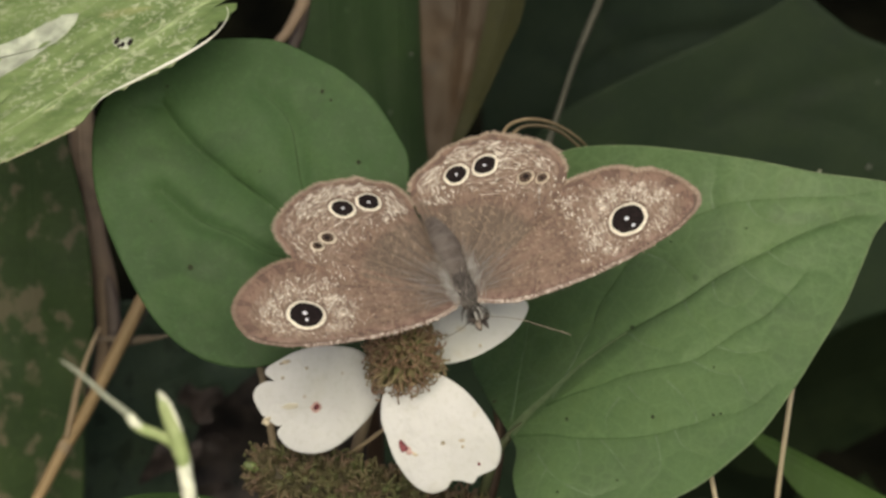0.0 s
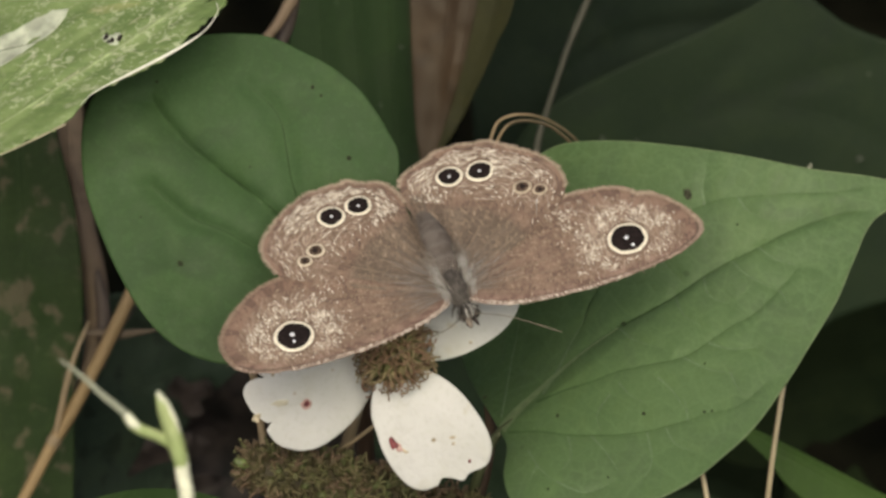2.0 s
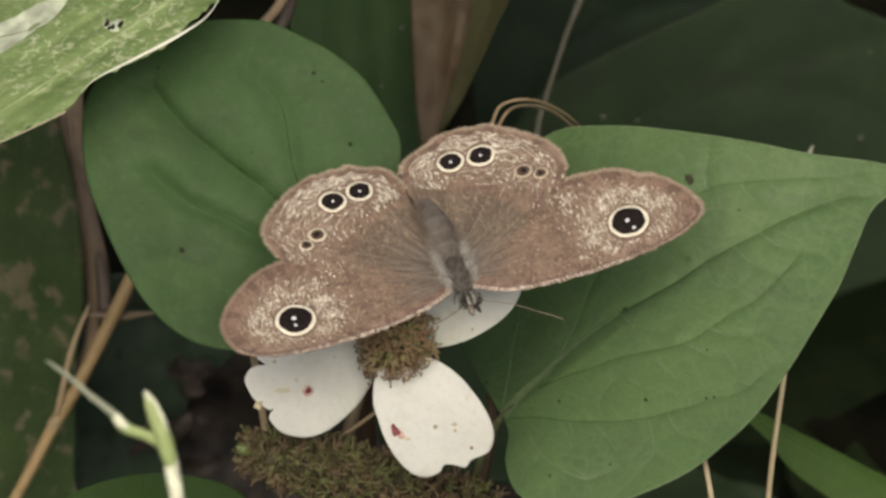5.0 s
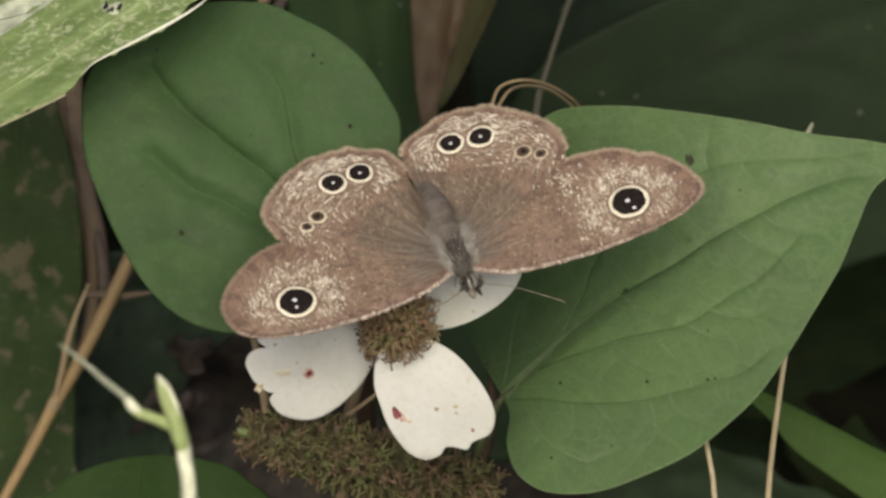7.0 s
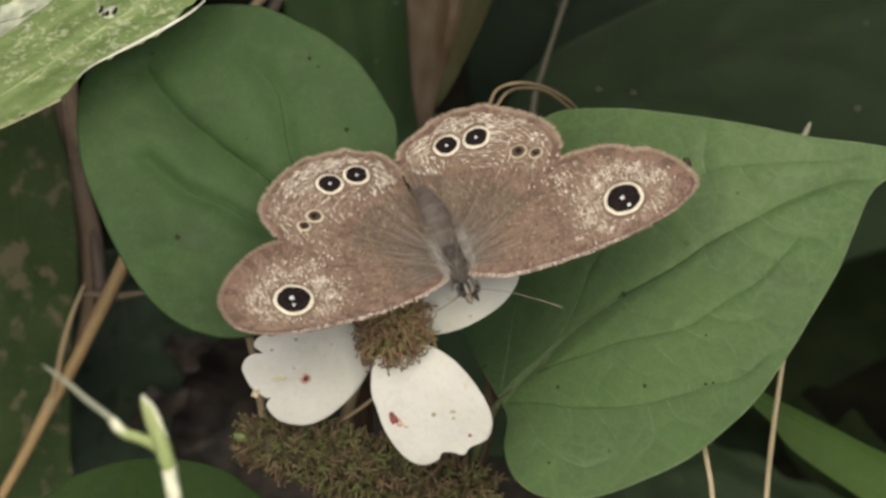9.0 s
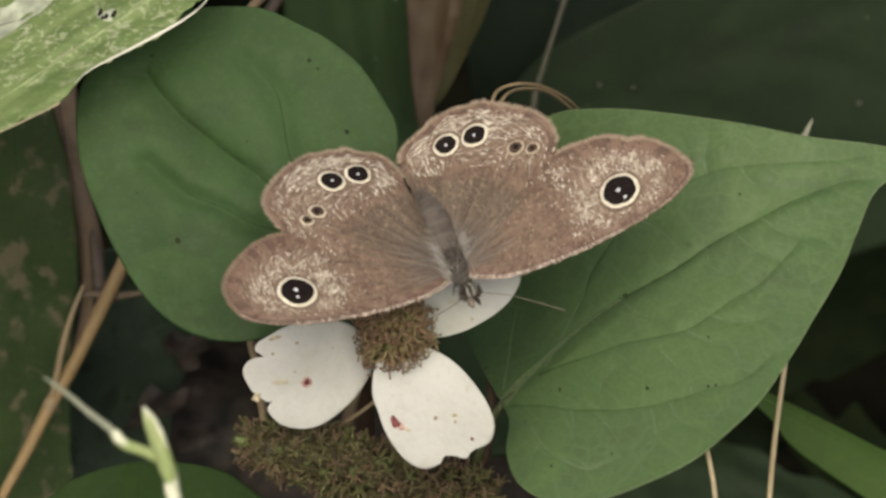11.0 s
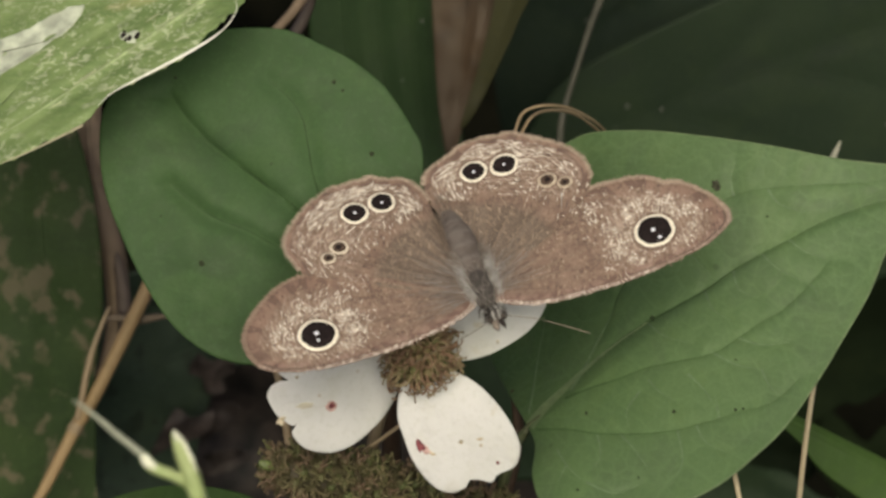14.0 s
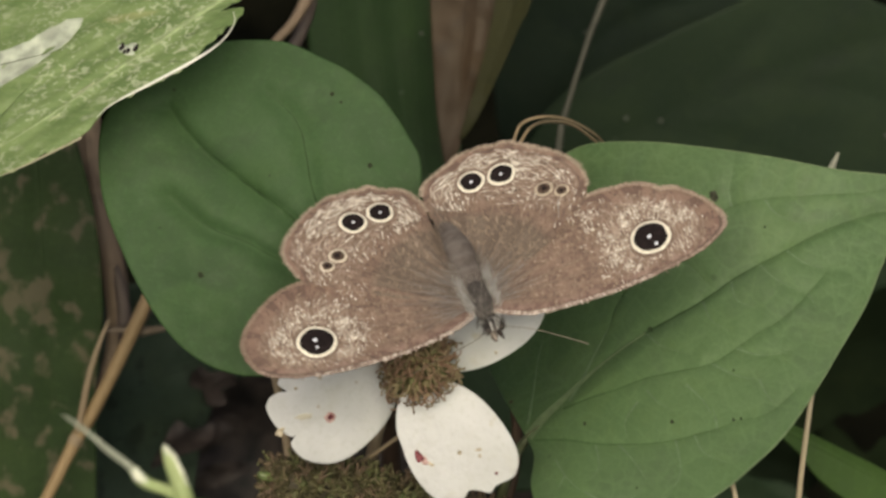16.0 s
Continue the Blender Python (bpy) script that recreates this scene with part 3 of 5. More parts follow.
def left_plant():
    veins = [
        [(-9.7, -0.3), (-13.3, 2.9), (-15.2, 4.5), (-17.5, 6.2), (-19.6, 7.8), (-21.6, 9.9), (-23.0, 11.9)],
        [(-9.7, -0.3), (-11.5, 5.0), (-12.0, 7.7), (-12.4, 9.8), (-13.3, 11.4), (-15.2, 13.1)],
        [(-9.7, -1.0), (-13.8, -0.5), (-17.0, 1.1), (-19.3, 2.0), (-21.2, 3.2), (-23.0, 4.8)],
        [(-9.7, -1.0), (-14.7, -2.3), (-17.0, -2.8), (-19.3, -3.0)],
    ]
    at = spot(0, 0, -3)
    plant = thing("heart_leaf_plant", at, "smooth dark green heart-shaped herb leaf on a thin stalk", "plant", "heart leaf herbs")
    base = folded(plane_height(-15, 4, 0.03, -0.15, None, 0, 0.9, 0.6, 11.0, 2.0, 0.006), veins[0], 0.8)
    main = near_lines(veins[1:3])
    mid, low = furrow(veins[0], 0.55, 0.45, 2.4), furrow(veins[2], 0.28, 0.40, 2.0)

    def h(x, y):
        d = main(x, y)
        return base(x, y) - 0.28 * math.exp(-(d / 0.8) ** 2) - 0.30 * math.exp(-d / 3.0) - mid(x, y) - low(x, y) + 0.05 * noise.noise((x / 1.3, y / 1.3, 6.0))

    outline = [(-8.0, -1.8), (-10.4, -7.4), (-13.1, -9.2), (-16.4, -9.7), (-19.6, -9.0), (-22.4, -7.1), (-24.7, -4.1), (-27.0, 0.5), (-28.6, 5.1), (-28.7, 10.2), (-27.0, 13.5), (-25.2, 14.8), (-21.5, 16.7), (-18.2, 17.3), (-14.8, 17.3), (-12.9, 16.9), (-10.8, 15.9), (-8.5, 14.7), (-6.2, 12.9), (-4.8, 11.1), (-3.7, 9.3), (-2.9, 7.7), (-2.8, 5.6), (-3.3, 1.9), (-5.7, 0.0)]
    leaf = part("leaf", sheet(outline, h, (-13, 4), 12, 56, 0.25), LEFT_LEAF, plant)
    for i, v in enumerate(veins[:3]):
        part("vein", rib(v, lambda x, y: h(x, y) + 0.06, 0.22 if i < 1 else 0.12, 0.02, 16), VEIN_DARK, leaf, "darker sunken leaf vein")
    for x, y, r in ((-6.9, 7.1, 0.20), (-20.6, -1.5, 0.24), (-9.9, 12.9, 0.18), (-9.2, 12.2, 0.12), (-13.4, 3.1, 0.15), (-22.7, 13.4, 0.12), (-23.9, 2.3, 0.08), (-15.0, 6.4, 0.08)):
        part("blemish", disc(x, y, r, h, 0.03, 10, wob=0.4), SPECK, leaf, "tiny dark speck")
    part("stalk", tube([(-7.6, 0.2, h(-7.6, 0.2) - 0.6), (-6.5, -2.0, -3.5)] + to_ground(-6.0, -4.0, -12, (0, 40)), (0.6, 0.8, 1.2)), STEM_RED, plant)


left_plant()


def right_plant():
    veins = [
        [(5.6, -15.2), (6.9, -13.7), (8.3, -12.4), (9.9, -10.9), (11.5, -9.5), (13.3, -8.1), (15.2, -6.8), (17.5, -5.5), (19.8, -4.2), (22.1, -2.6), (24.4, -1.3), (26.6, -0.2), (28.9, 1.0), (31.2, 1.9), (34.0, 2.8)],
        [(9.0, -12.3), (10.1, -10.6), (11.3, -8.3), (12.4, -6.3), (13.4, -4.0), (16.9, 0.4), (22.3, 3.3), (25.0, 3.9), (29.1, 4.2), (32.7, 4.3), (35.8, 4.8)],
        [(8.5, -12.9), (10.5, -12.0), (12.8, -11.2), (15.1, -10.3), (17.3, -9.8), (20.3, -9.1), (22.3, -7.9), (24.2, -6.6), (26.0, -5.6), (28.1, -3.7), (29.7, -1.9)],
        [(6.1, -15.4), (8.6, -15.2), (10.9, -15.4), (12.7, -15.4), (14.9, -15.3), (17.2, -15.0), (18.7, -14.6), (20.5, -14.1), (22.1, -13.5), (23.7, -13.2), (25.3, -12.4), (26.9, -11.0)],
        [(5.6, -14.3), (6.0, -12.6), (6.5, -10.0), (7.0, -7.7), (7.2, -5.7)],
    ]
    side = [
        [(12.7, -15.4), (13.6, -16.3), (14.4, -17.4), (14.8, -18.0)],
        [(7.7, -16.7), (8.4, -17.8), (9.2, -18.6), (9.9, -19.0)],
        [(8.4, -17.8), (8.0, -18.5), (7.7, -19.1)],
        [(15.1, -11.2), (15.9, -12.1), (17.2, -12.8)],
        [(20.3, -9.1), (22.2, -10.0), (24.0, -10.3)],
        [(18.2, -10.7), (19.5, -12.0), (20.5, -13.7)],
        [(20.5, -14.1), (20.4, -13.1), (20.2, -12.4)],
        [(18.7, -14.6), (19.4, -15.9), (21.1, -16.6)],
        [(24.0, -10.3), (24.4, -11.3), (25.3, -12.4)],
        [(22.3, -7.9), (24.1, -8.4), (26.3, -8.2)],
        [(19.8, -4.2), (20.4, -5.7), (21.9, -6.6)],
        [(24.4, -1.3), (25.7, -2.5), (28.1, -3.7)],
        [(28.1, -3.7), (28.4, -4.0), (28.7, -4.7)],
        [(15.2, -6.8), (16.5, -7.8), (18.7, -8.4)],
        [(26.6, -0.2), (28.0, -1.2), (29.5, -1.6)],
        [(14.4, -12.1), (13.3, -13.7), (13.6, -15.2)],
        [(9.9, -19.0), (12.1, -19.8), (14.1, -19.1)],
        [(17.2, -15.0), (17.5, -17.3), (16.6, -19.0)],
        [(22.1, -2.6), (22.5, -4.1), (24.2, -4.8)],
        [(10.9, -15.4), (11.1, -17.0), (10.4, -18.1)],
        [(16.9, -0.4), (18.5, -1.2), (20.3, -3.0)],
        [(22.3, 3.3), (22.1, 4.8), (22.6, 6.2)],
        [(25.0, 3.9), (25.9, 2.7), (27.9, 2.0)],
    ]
    at = spot(0, 0, -3.5)
    plant = thing("heart_leaf_plant", at, "broad green heart-shaped herb leaf with arching veins", "plant", "heart leaf herbs")
    level = folded(plane_height(18, -6, 0.40, -0.55, None, 0, 1.2, 0.4, 15.0, 5.0, 0.0), veins[0], 0.28)

    def base(x, y):
        # flatter towards the tip and the upper lobe, steeper at the stalk
        return level(x, y) - 0.017 * (x - 21) ** 2 + 0.013 * (y + 6) ** 2

    furrows = [furrow(veins[0], 0.48, 0.9), furrow(veins[1], 0.18, 1.0), furrow(veins[2], 0.21, 0.9), furrow(veins[3], 0.18, 0.8)]
    last = near_lines(veins[4:])
    small = near_lines(side)

    def h(x, y):
        # near the stalk both sides of the blade tilt steeply, shaped to darken them
        up = -(x - 5.6) * 0.61 + (y + 15.4) * 0.79
        near = math.hypot(x - 5.6, y + 15.4)
        return base(x, y) - sum(f(x, y) for f in furrows) - 0.3 * math.exp(-last(x, y) / 0.9) - 0.22 * math.exp(-small(x, y) / 0.55) + 0.07 * noise.noise((x / 1.1, y / 1.1, 4.0)) - 1.8 * max(0.0, up) * math.exp(-(near / 10.0) ** 2) + 0.85 * max(0.0, -up) * math.exp(-(near / 6.5) ** 2)

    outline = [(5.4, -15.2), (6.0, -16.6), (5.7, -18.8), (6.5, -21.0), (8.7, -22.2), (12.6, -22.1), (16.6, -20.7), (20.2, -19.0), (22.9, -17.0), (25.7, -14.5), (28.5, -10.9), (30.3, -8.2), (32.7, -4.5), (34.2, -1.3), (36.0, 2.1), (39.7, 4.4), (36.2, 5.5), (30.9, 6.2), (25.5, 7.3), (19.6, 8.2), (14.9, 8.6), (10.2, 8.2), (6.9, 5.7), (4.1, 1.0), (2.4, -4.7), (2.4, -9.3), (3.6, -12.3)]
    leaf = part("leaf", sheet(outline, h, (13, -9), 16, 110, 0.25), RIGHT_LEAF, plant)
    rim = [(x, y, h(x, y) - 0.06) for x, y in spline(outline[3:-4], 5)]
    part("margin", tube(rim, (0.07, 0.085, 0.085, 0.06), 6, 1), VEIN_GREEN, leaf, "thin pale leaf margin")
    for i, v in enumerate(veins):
        part("vein", rib(v, lambda x, y: h(x, y) + 0.07, 0.15 if i == 0 else 0.085, 0.02, 14), VEIN_FOLD if i == 0 else VEIN_DEEP, leaf, "sunken dark green leaf vein")
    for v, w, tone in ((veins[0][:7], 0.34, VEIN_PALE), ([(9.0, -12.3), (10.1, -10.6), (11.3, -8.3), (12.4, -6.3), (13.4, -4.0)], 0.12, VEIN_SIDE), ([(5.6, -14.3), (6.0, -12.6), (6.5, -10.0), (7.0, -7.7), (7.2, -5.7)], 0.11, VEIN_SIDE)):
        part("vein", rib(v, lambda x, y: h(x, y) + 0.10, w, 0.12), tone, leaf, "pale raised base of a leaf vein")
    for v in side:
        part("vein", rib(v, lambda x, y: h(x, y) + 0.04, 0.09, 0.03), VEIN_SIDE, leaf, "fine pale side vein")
    for x, y, r in ((15.6, -6.5, 0.28), (15.2, -6.8, 0.16), (21.8, -13.4, 0.18), (22.4, -13.3, 0.14), (17.0, -13.6, 0.2), (10.1, -13.9, 0.18),
                    (18.8, 0.6, 0.12), (13.0, 2.0, 0.12), (24.9, 1.7, 0.12), (14.0, -18.6, 0.12), (9.2, -19.6, 0.14), (22.0, -9.6, 0.12)):
        part("blemish", disc(x, y, r * 0.75, h, 0.03, 10, wob=0.5), SPECK, leaf, "tiny dark speck")
    part("blemish", disc(20.9, 4.2, 0.42, h, 0.03, 12, 0.8, 1.1, 0.3, 0.4), ROT, leaf, "dark rot spot")
    part("stalk", tube([(6.6, -14.4, h(6.6, -14.4) - 0.3), (5.2, -15.8, h(5.4, -15.4) - 0.5), (4.0, -18.0, -3.0)] + to_ground(2.0, -24.0, -9, (-10, 40)), (0.2, 0.4, 0.45, 0.5, 0.55, 0.7, 0.9, 1.2)), STALK_GREEN, plant)


right_plant()


def front_leaf():
    at = spot(0, 0, 4)
    leaf_thing = thing("weathered_blade_leaf", at, "long pale green leaf with torn dry edge and white scars", "leaf")
    ang = math.atan2(241, 375)
    ca, sa = math.cos(ang), math.sin(ang)

    def h(x, y):
        c = -x * sa + y * ca
        return -1.5 - 0.8 * (c - 25.5) + 0.13 * math.sin(c * 2.3) + 0.06 * math.sin(c * 6.1) + 0.3 * noise.noise((x / 7, y / 7, 9))

    outline = [(-49.4, 1.0), (-41.2, 5.1), (-35.7, 6.9), (-33.0, 8.2), (-29.7, 9.7), (-27.4, 12.1), (-24.8, 13.4), (-22.1, 14.7), (-20.5, 16.0), (-20.0, 16.6), (-18.6, 17.7), (-17.4, 18.7), (-16.5, 19.7), (-16.7, 19.8), (-18.2, 19.6), (-19.0, 19.4), (-18.2, 20.0), (-17.0, 21.5), (-22.1, 27.4), (-33.5, 27.4), (-44.9, 20.1)]
    blade = part("blade", sheet(outline, h, (-32, 16), 8, 34, 0.3, 0.35, 3.0), FRONT_LEAF, leaf_thing)
    edge = [(-49.3, 1.0), (-41.1, 5.0), (-35.7, 6.95), (-32.9, 8.15), (-29.6, 9.75)]
    part("dry_edge", rib(edge[::-1], h, 0.11, 0.06), DRY_RIM, blade, "pale dry leaf margin")
    part("vein", rib([(-17.6, 21.2), (-27, 15.0), (-36, 9.2), (-45, 4.6)], h, 0.24, 0.08), plain_material("blade_rib", (0.27, 0.335, 0.165), 0.5, 0.25, 900), blade, "pale raised middle rib")
    part("vein", rib([(-44, 10.0), (-35, 15.6), (-26, 22.0)], h, 0.12, 0.05), HOLE_RIM, blade, "tan streak along the blade")
    part("scar", sheet([(-40, 12.0), (-35.8, 14.2), (-33, 16.0), (-31.2, 17.2), (-29.8, 19.2), (-31.6, 19.0), (-34.2, 17.6), (-38, 15.8)],
                       lambda x, y: h(x, y) + 0.05, None, 5, 8, 0.04, 0.2, 4.0), SCAR, blade, "papery white scar")
    part("crack", rib([(-36.5, 15.6), (-33.0, 16.4), (-31.0, 16.9)], lambda x, y: h(x, y) + 0.06, 0.05, 0.03), SPECK, blade, "thin dark crack")
    part("hole_rim", disc(-26.1, 16.7, 0.62, h, 0.03, 18, 1.3, 0.8, 0.1, 0.9), SCAR, blade, "pale rim of a chewed hole")
    for x, y, r in ((-26.5, 16.9, 0.26), (-26.0, 16.6, 0.20), (-25.4, 16.8, 0.24), (-26.3, 16.5, 0.15)):
        part("hole", disc(x, y, r, h, 0.06, 12, 0.8, 1.3, -0.5, 0.6), PUPIL, blade, "dark chewed hole")
    for x, y, s in ((-29.4, 13.6, 1.0), (-24.2, 18.2, 0.7), (-31.8, 11.4, 0.6)):
        part("scar", disc(x, y, 0.55 * s, h, 0.04, 12, 1.8, 0.25, ang, 0.3), HOLE_RIM, blade, "short tan scratch")
    part("fibre", tube([(-28.4, 11.3, h(-28.4, 11.3)), (-27.0, 12.4, 0.6), (-24.2, 13.8, 0.9), (-20.8, 15.55, 1.1), (-18.4, 17.1, 1.4), (-17.3, 18.6, 1.2), (-17.4, 19.5, 0.6)],
                       (0.02, 0.05, 0.11, 0.13, 0.06, 0.035, 0.03), 8), DRY_EDGE, leaf_thing, "curled strip of torn white fibre")


front_leaf()


# ---- the undergrowth behind ----
def shade_leaf(name, label, depth, outline, material, tilt=(0, 0), wave=1.2, size=18.0, seed=1.0, veins=(), rings=16, category="leaf", proud=0.12, dip=0.5):
    ob = thing(name, spot(0, 0, depth), label, category, "shaded undergrowth leaves")
    c = np.mean(np.array(outline), axis=0)
    h = plane_height(c[0], c[1], tilt[0], tilt[1], list(veins) or None, dip, 1.2, wave, size, seed)
    blade = part("blade", sheet(outline, h, None, 8, rings, 0.3), material, ob)
    for v in veins:
        part("vein", rib(v, h, 0.3, proud), material, blade)
    return ob


def undergrowth():
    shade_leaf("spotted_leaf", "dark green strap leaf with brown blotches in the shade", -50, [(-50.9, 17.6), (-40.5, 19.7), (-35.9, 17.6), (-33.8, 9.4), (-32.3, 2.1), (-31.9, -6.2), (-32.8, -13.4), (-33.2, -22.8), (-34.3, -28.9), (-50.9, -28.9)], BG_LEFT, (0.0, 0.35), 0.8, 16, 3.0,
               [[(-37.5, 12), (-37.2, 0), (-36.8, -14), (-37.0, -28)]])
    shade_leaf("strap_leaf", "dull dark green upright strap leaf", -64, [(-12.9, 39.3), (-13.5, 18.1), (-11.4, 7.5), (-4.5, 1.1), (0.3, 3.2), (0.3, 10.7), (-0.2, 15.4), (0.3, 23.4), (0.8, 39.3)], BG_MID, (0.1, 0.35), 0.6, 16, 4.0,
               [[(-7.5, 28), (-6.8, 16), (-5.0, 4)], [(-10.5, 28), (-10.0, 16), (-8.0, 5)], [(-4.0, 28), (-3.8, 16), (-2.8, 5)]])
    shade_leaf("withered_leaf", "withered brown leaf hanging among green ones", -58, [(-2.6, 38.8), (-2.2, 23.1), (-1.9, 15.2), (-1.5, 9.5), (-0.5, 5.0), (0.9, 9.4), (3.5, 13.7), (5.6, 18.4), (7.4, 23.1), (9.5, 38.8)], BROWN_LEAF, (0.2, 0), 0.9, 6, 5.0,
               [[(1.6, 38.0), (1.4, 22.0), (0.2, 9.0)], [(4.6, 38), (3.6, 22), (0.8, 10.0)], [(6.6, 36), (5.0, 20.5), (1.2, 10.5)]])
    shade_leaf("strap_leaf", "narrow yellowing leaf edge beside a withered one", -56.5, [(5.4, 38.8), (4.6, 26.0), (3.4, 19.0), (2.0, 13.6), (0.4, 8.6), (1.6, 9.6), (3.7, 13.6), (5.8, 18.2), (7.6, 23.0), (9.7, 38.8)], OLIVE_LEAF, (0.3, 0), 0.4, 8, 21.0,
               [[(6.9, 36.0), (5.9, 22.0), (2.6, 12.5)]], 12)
    shade_leaf("large_leaf", "large olive green leaf, coloured dark for the shade", -84, [(5.3, 1.2), (8.1, 9.5), (10.6, 12.5), (13.0, 14.2), (16.6, 16.1), (21.3, 18.3), (26.3, 20.5), (30.7, 22.7), (34.1, 24.7), (35.4, 24.5), (37.7, 22.7), (40.1, 21.0), (43.3, 19.7), (47.3, 18.3), (54.0, 12.8), (54.5, -2.7), (48.4, -4.9), (43.3, -6.4), (39.6, -7.8), (35.7, -10.2), (31.8, -11.6), (25.8, -11.0), (16.4, -6.6)], BG_DIM, (0.02, 0.3), 0.25, 16, 6.0,
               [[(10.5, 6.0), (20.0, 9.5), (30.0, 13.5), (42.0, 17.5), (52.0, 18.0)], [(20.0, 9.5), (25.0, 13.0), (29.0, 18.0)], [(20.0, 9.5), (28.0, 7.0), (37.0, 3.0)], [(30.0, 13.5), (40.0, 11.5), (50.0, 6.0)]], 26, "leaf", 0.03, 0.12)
    shade_leaf("large_leaf", "green leaf, coloured very dark for the deep shade", -98, [(3.8, 34.2), (3.2, 25.1), (3.8, 16.5), (4.9, 6.9), (10.0, 1.2), (18.0, 6.3), (29.3, 14.8), (35.0, 21.7), (35.7, 26.8), (35.0, 36.4), (18.0, 39.9)], BG_SHADE, (0.0, 0.4), 1.2, 14, 16.0,
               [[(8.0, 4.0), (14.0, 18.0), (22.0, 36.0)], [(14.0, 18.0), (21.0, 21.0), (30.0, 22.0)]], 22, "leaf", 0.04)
    # the low leaves' dark colours paint the shade between them
    shade_leaf("large_leaf", "olive leaf, coloured near black for the low shade", -112, [(26.0, -9.0), (36.0, -5.0), (49.8, -3.8), (59.6, -6.1), (58.9, -13.4), (50.9, -17.0), (46.7, -18.1), (43.4, -19.8), (41.0, -21.0), (39.4, -20.9), (36.9, -22.6), (33.0, -23.6), (28.7, -21.1)], BG_DUSK, (0.0, 0.3), 1.2, 12, 7.0,
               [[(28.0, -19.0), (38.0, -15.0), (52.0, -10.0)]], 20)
    shade_leaf("deep_leaf", "green leaf, coloured near black for the shade between gaps", -118, [(37.5, -21.8), (39.7, -23.0), (42.0, -25.2), (43.9, -23.4), (45.4, -25.2), (48.5, -27.6), (55.0, -28.0), (60.0, -36.0), (46.0, -40.0), (41.0, -33.5), (38.6, -30.0), (36.8, -27.0)], BG_DUSK, (0.0, 0.3), 1.0, 10, 17.0,
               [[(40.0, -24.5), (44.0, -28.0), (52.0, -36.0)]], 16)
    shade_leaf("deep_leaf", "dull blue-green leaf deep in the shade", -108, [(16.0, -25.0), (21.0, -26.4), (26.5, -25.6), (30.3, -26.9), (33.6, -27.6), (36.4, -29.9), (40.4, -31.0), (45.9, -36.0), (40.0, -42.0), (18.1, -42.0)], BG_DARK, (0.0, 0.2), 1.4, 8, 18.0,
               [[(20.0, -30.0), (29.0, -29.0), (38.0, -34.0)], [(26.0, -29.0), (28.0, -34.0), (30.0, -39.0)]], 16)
    shade_leaf("deep_leaf", "leaf coloured near black for the shade under the broad leaf", -125, [(10.0, -18.0), (24.0, -16.0), (33.7, -22.0), (37.4, -26.8), (36.9, -29.4), (30.7, -33.0), (12.0, -33.0)], BG_DEEP, (0.0, 0.2), 1.2, 10, 19.0,
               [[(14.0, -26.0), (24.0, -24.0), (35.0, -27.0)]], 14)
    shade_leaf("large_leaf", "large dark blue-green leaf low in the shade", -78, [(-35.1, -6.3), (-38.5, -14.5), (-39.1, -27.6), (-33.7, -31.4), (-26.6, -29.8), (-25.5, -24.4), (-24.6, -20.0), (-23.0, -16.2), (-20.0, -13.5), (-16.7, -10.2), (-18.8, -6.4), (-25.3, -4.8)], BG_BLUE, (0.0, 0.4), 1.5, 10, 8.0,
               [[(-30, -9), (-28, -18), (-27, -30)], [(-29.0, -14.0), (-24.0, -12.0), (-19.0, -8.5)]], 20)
    shade_leaf("deep_leaf", "green leaf, coloured dark for the deep shade behind white bracts", -70, [(-9.9, -5.3), (-7.7, -17.1), (-1.3, -23.6), (9.5, -24.7), (14.3, -17.1), (11.6, -4.2), (0.9, -2.1)], BG_DARK, (0.0, 0.3), 1.2, 16, 12.0,
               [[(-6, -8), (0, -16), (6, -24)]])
    shade_leaf("dead_leaf", "brown dead leaf, coloured near black for the shade under the herbs", -95, [(-31.3, -5.6), (-30.7, -33.3), (12.2, -35.0), (9.4, -6.7)], DEAD_BROWN, (0.1, 0.5), 3.0, 9, 11.0,
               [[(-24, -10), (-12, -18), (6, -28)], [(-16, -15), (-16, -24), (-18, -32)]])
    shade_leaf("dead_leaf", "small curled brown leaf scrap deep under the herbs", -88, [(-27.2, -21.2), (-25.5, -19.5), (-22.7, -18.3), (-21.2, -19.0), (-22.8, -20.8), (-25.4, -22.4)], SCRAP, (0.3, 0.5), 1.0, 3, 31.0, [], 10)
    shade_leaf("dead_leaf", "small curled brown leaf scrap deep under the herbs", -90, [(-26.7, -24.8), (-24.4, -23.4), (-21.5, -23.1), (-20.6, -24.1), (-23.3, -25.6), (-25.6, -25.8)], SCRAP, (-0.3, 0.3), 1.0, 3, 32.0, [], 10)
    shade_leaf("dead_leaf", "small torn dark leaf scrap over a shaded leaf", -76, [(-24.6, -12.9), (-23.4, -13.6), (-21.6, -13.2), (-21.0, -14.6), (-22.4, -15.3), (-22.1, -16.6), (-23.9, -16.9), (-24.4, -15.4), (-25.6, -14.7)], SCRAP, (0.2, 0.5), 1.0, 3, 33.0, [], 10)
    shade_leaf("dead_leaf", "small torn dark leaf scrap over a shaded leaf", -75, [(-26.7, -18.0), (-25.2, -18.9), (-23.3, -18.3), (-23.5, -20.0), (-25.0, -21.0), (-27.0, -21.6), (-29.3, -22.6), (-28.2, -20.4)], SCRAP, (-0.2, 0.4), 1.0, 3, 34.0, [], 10)
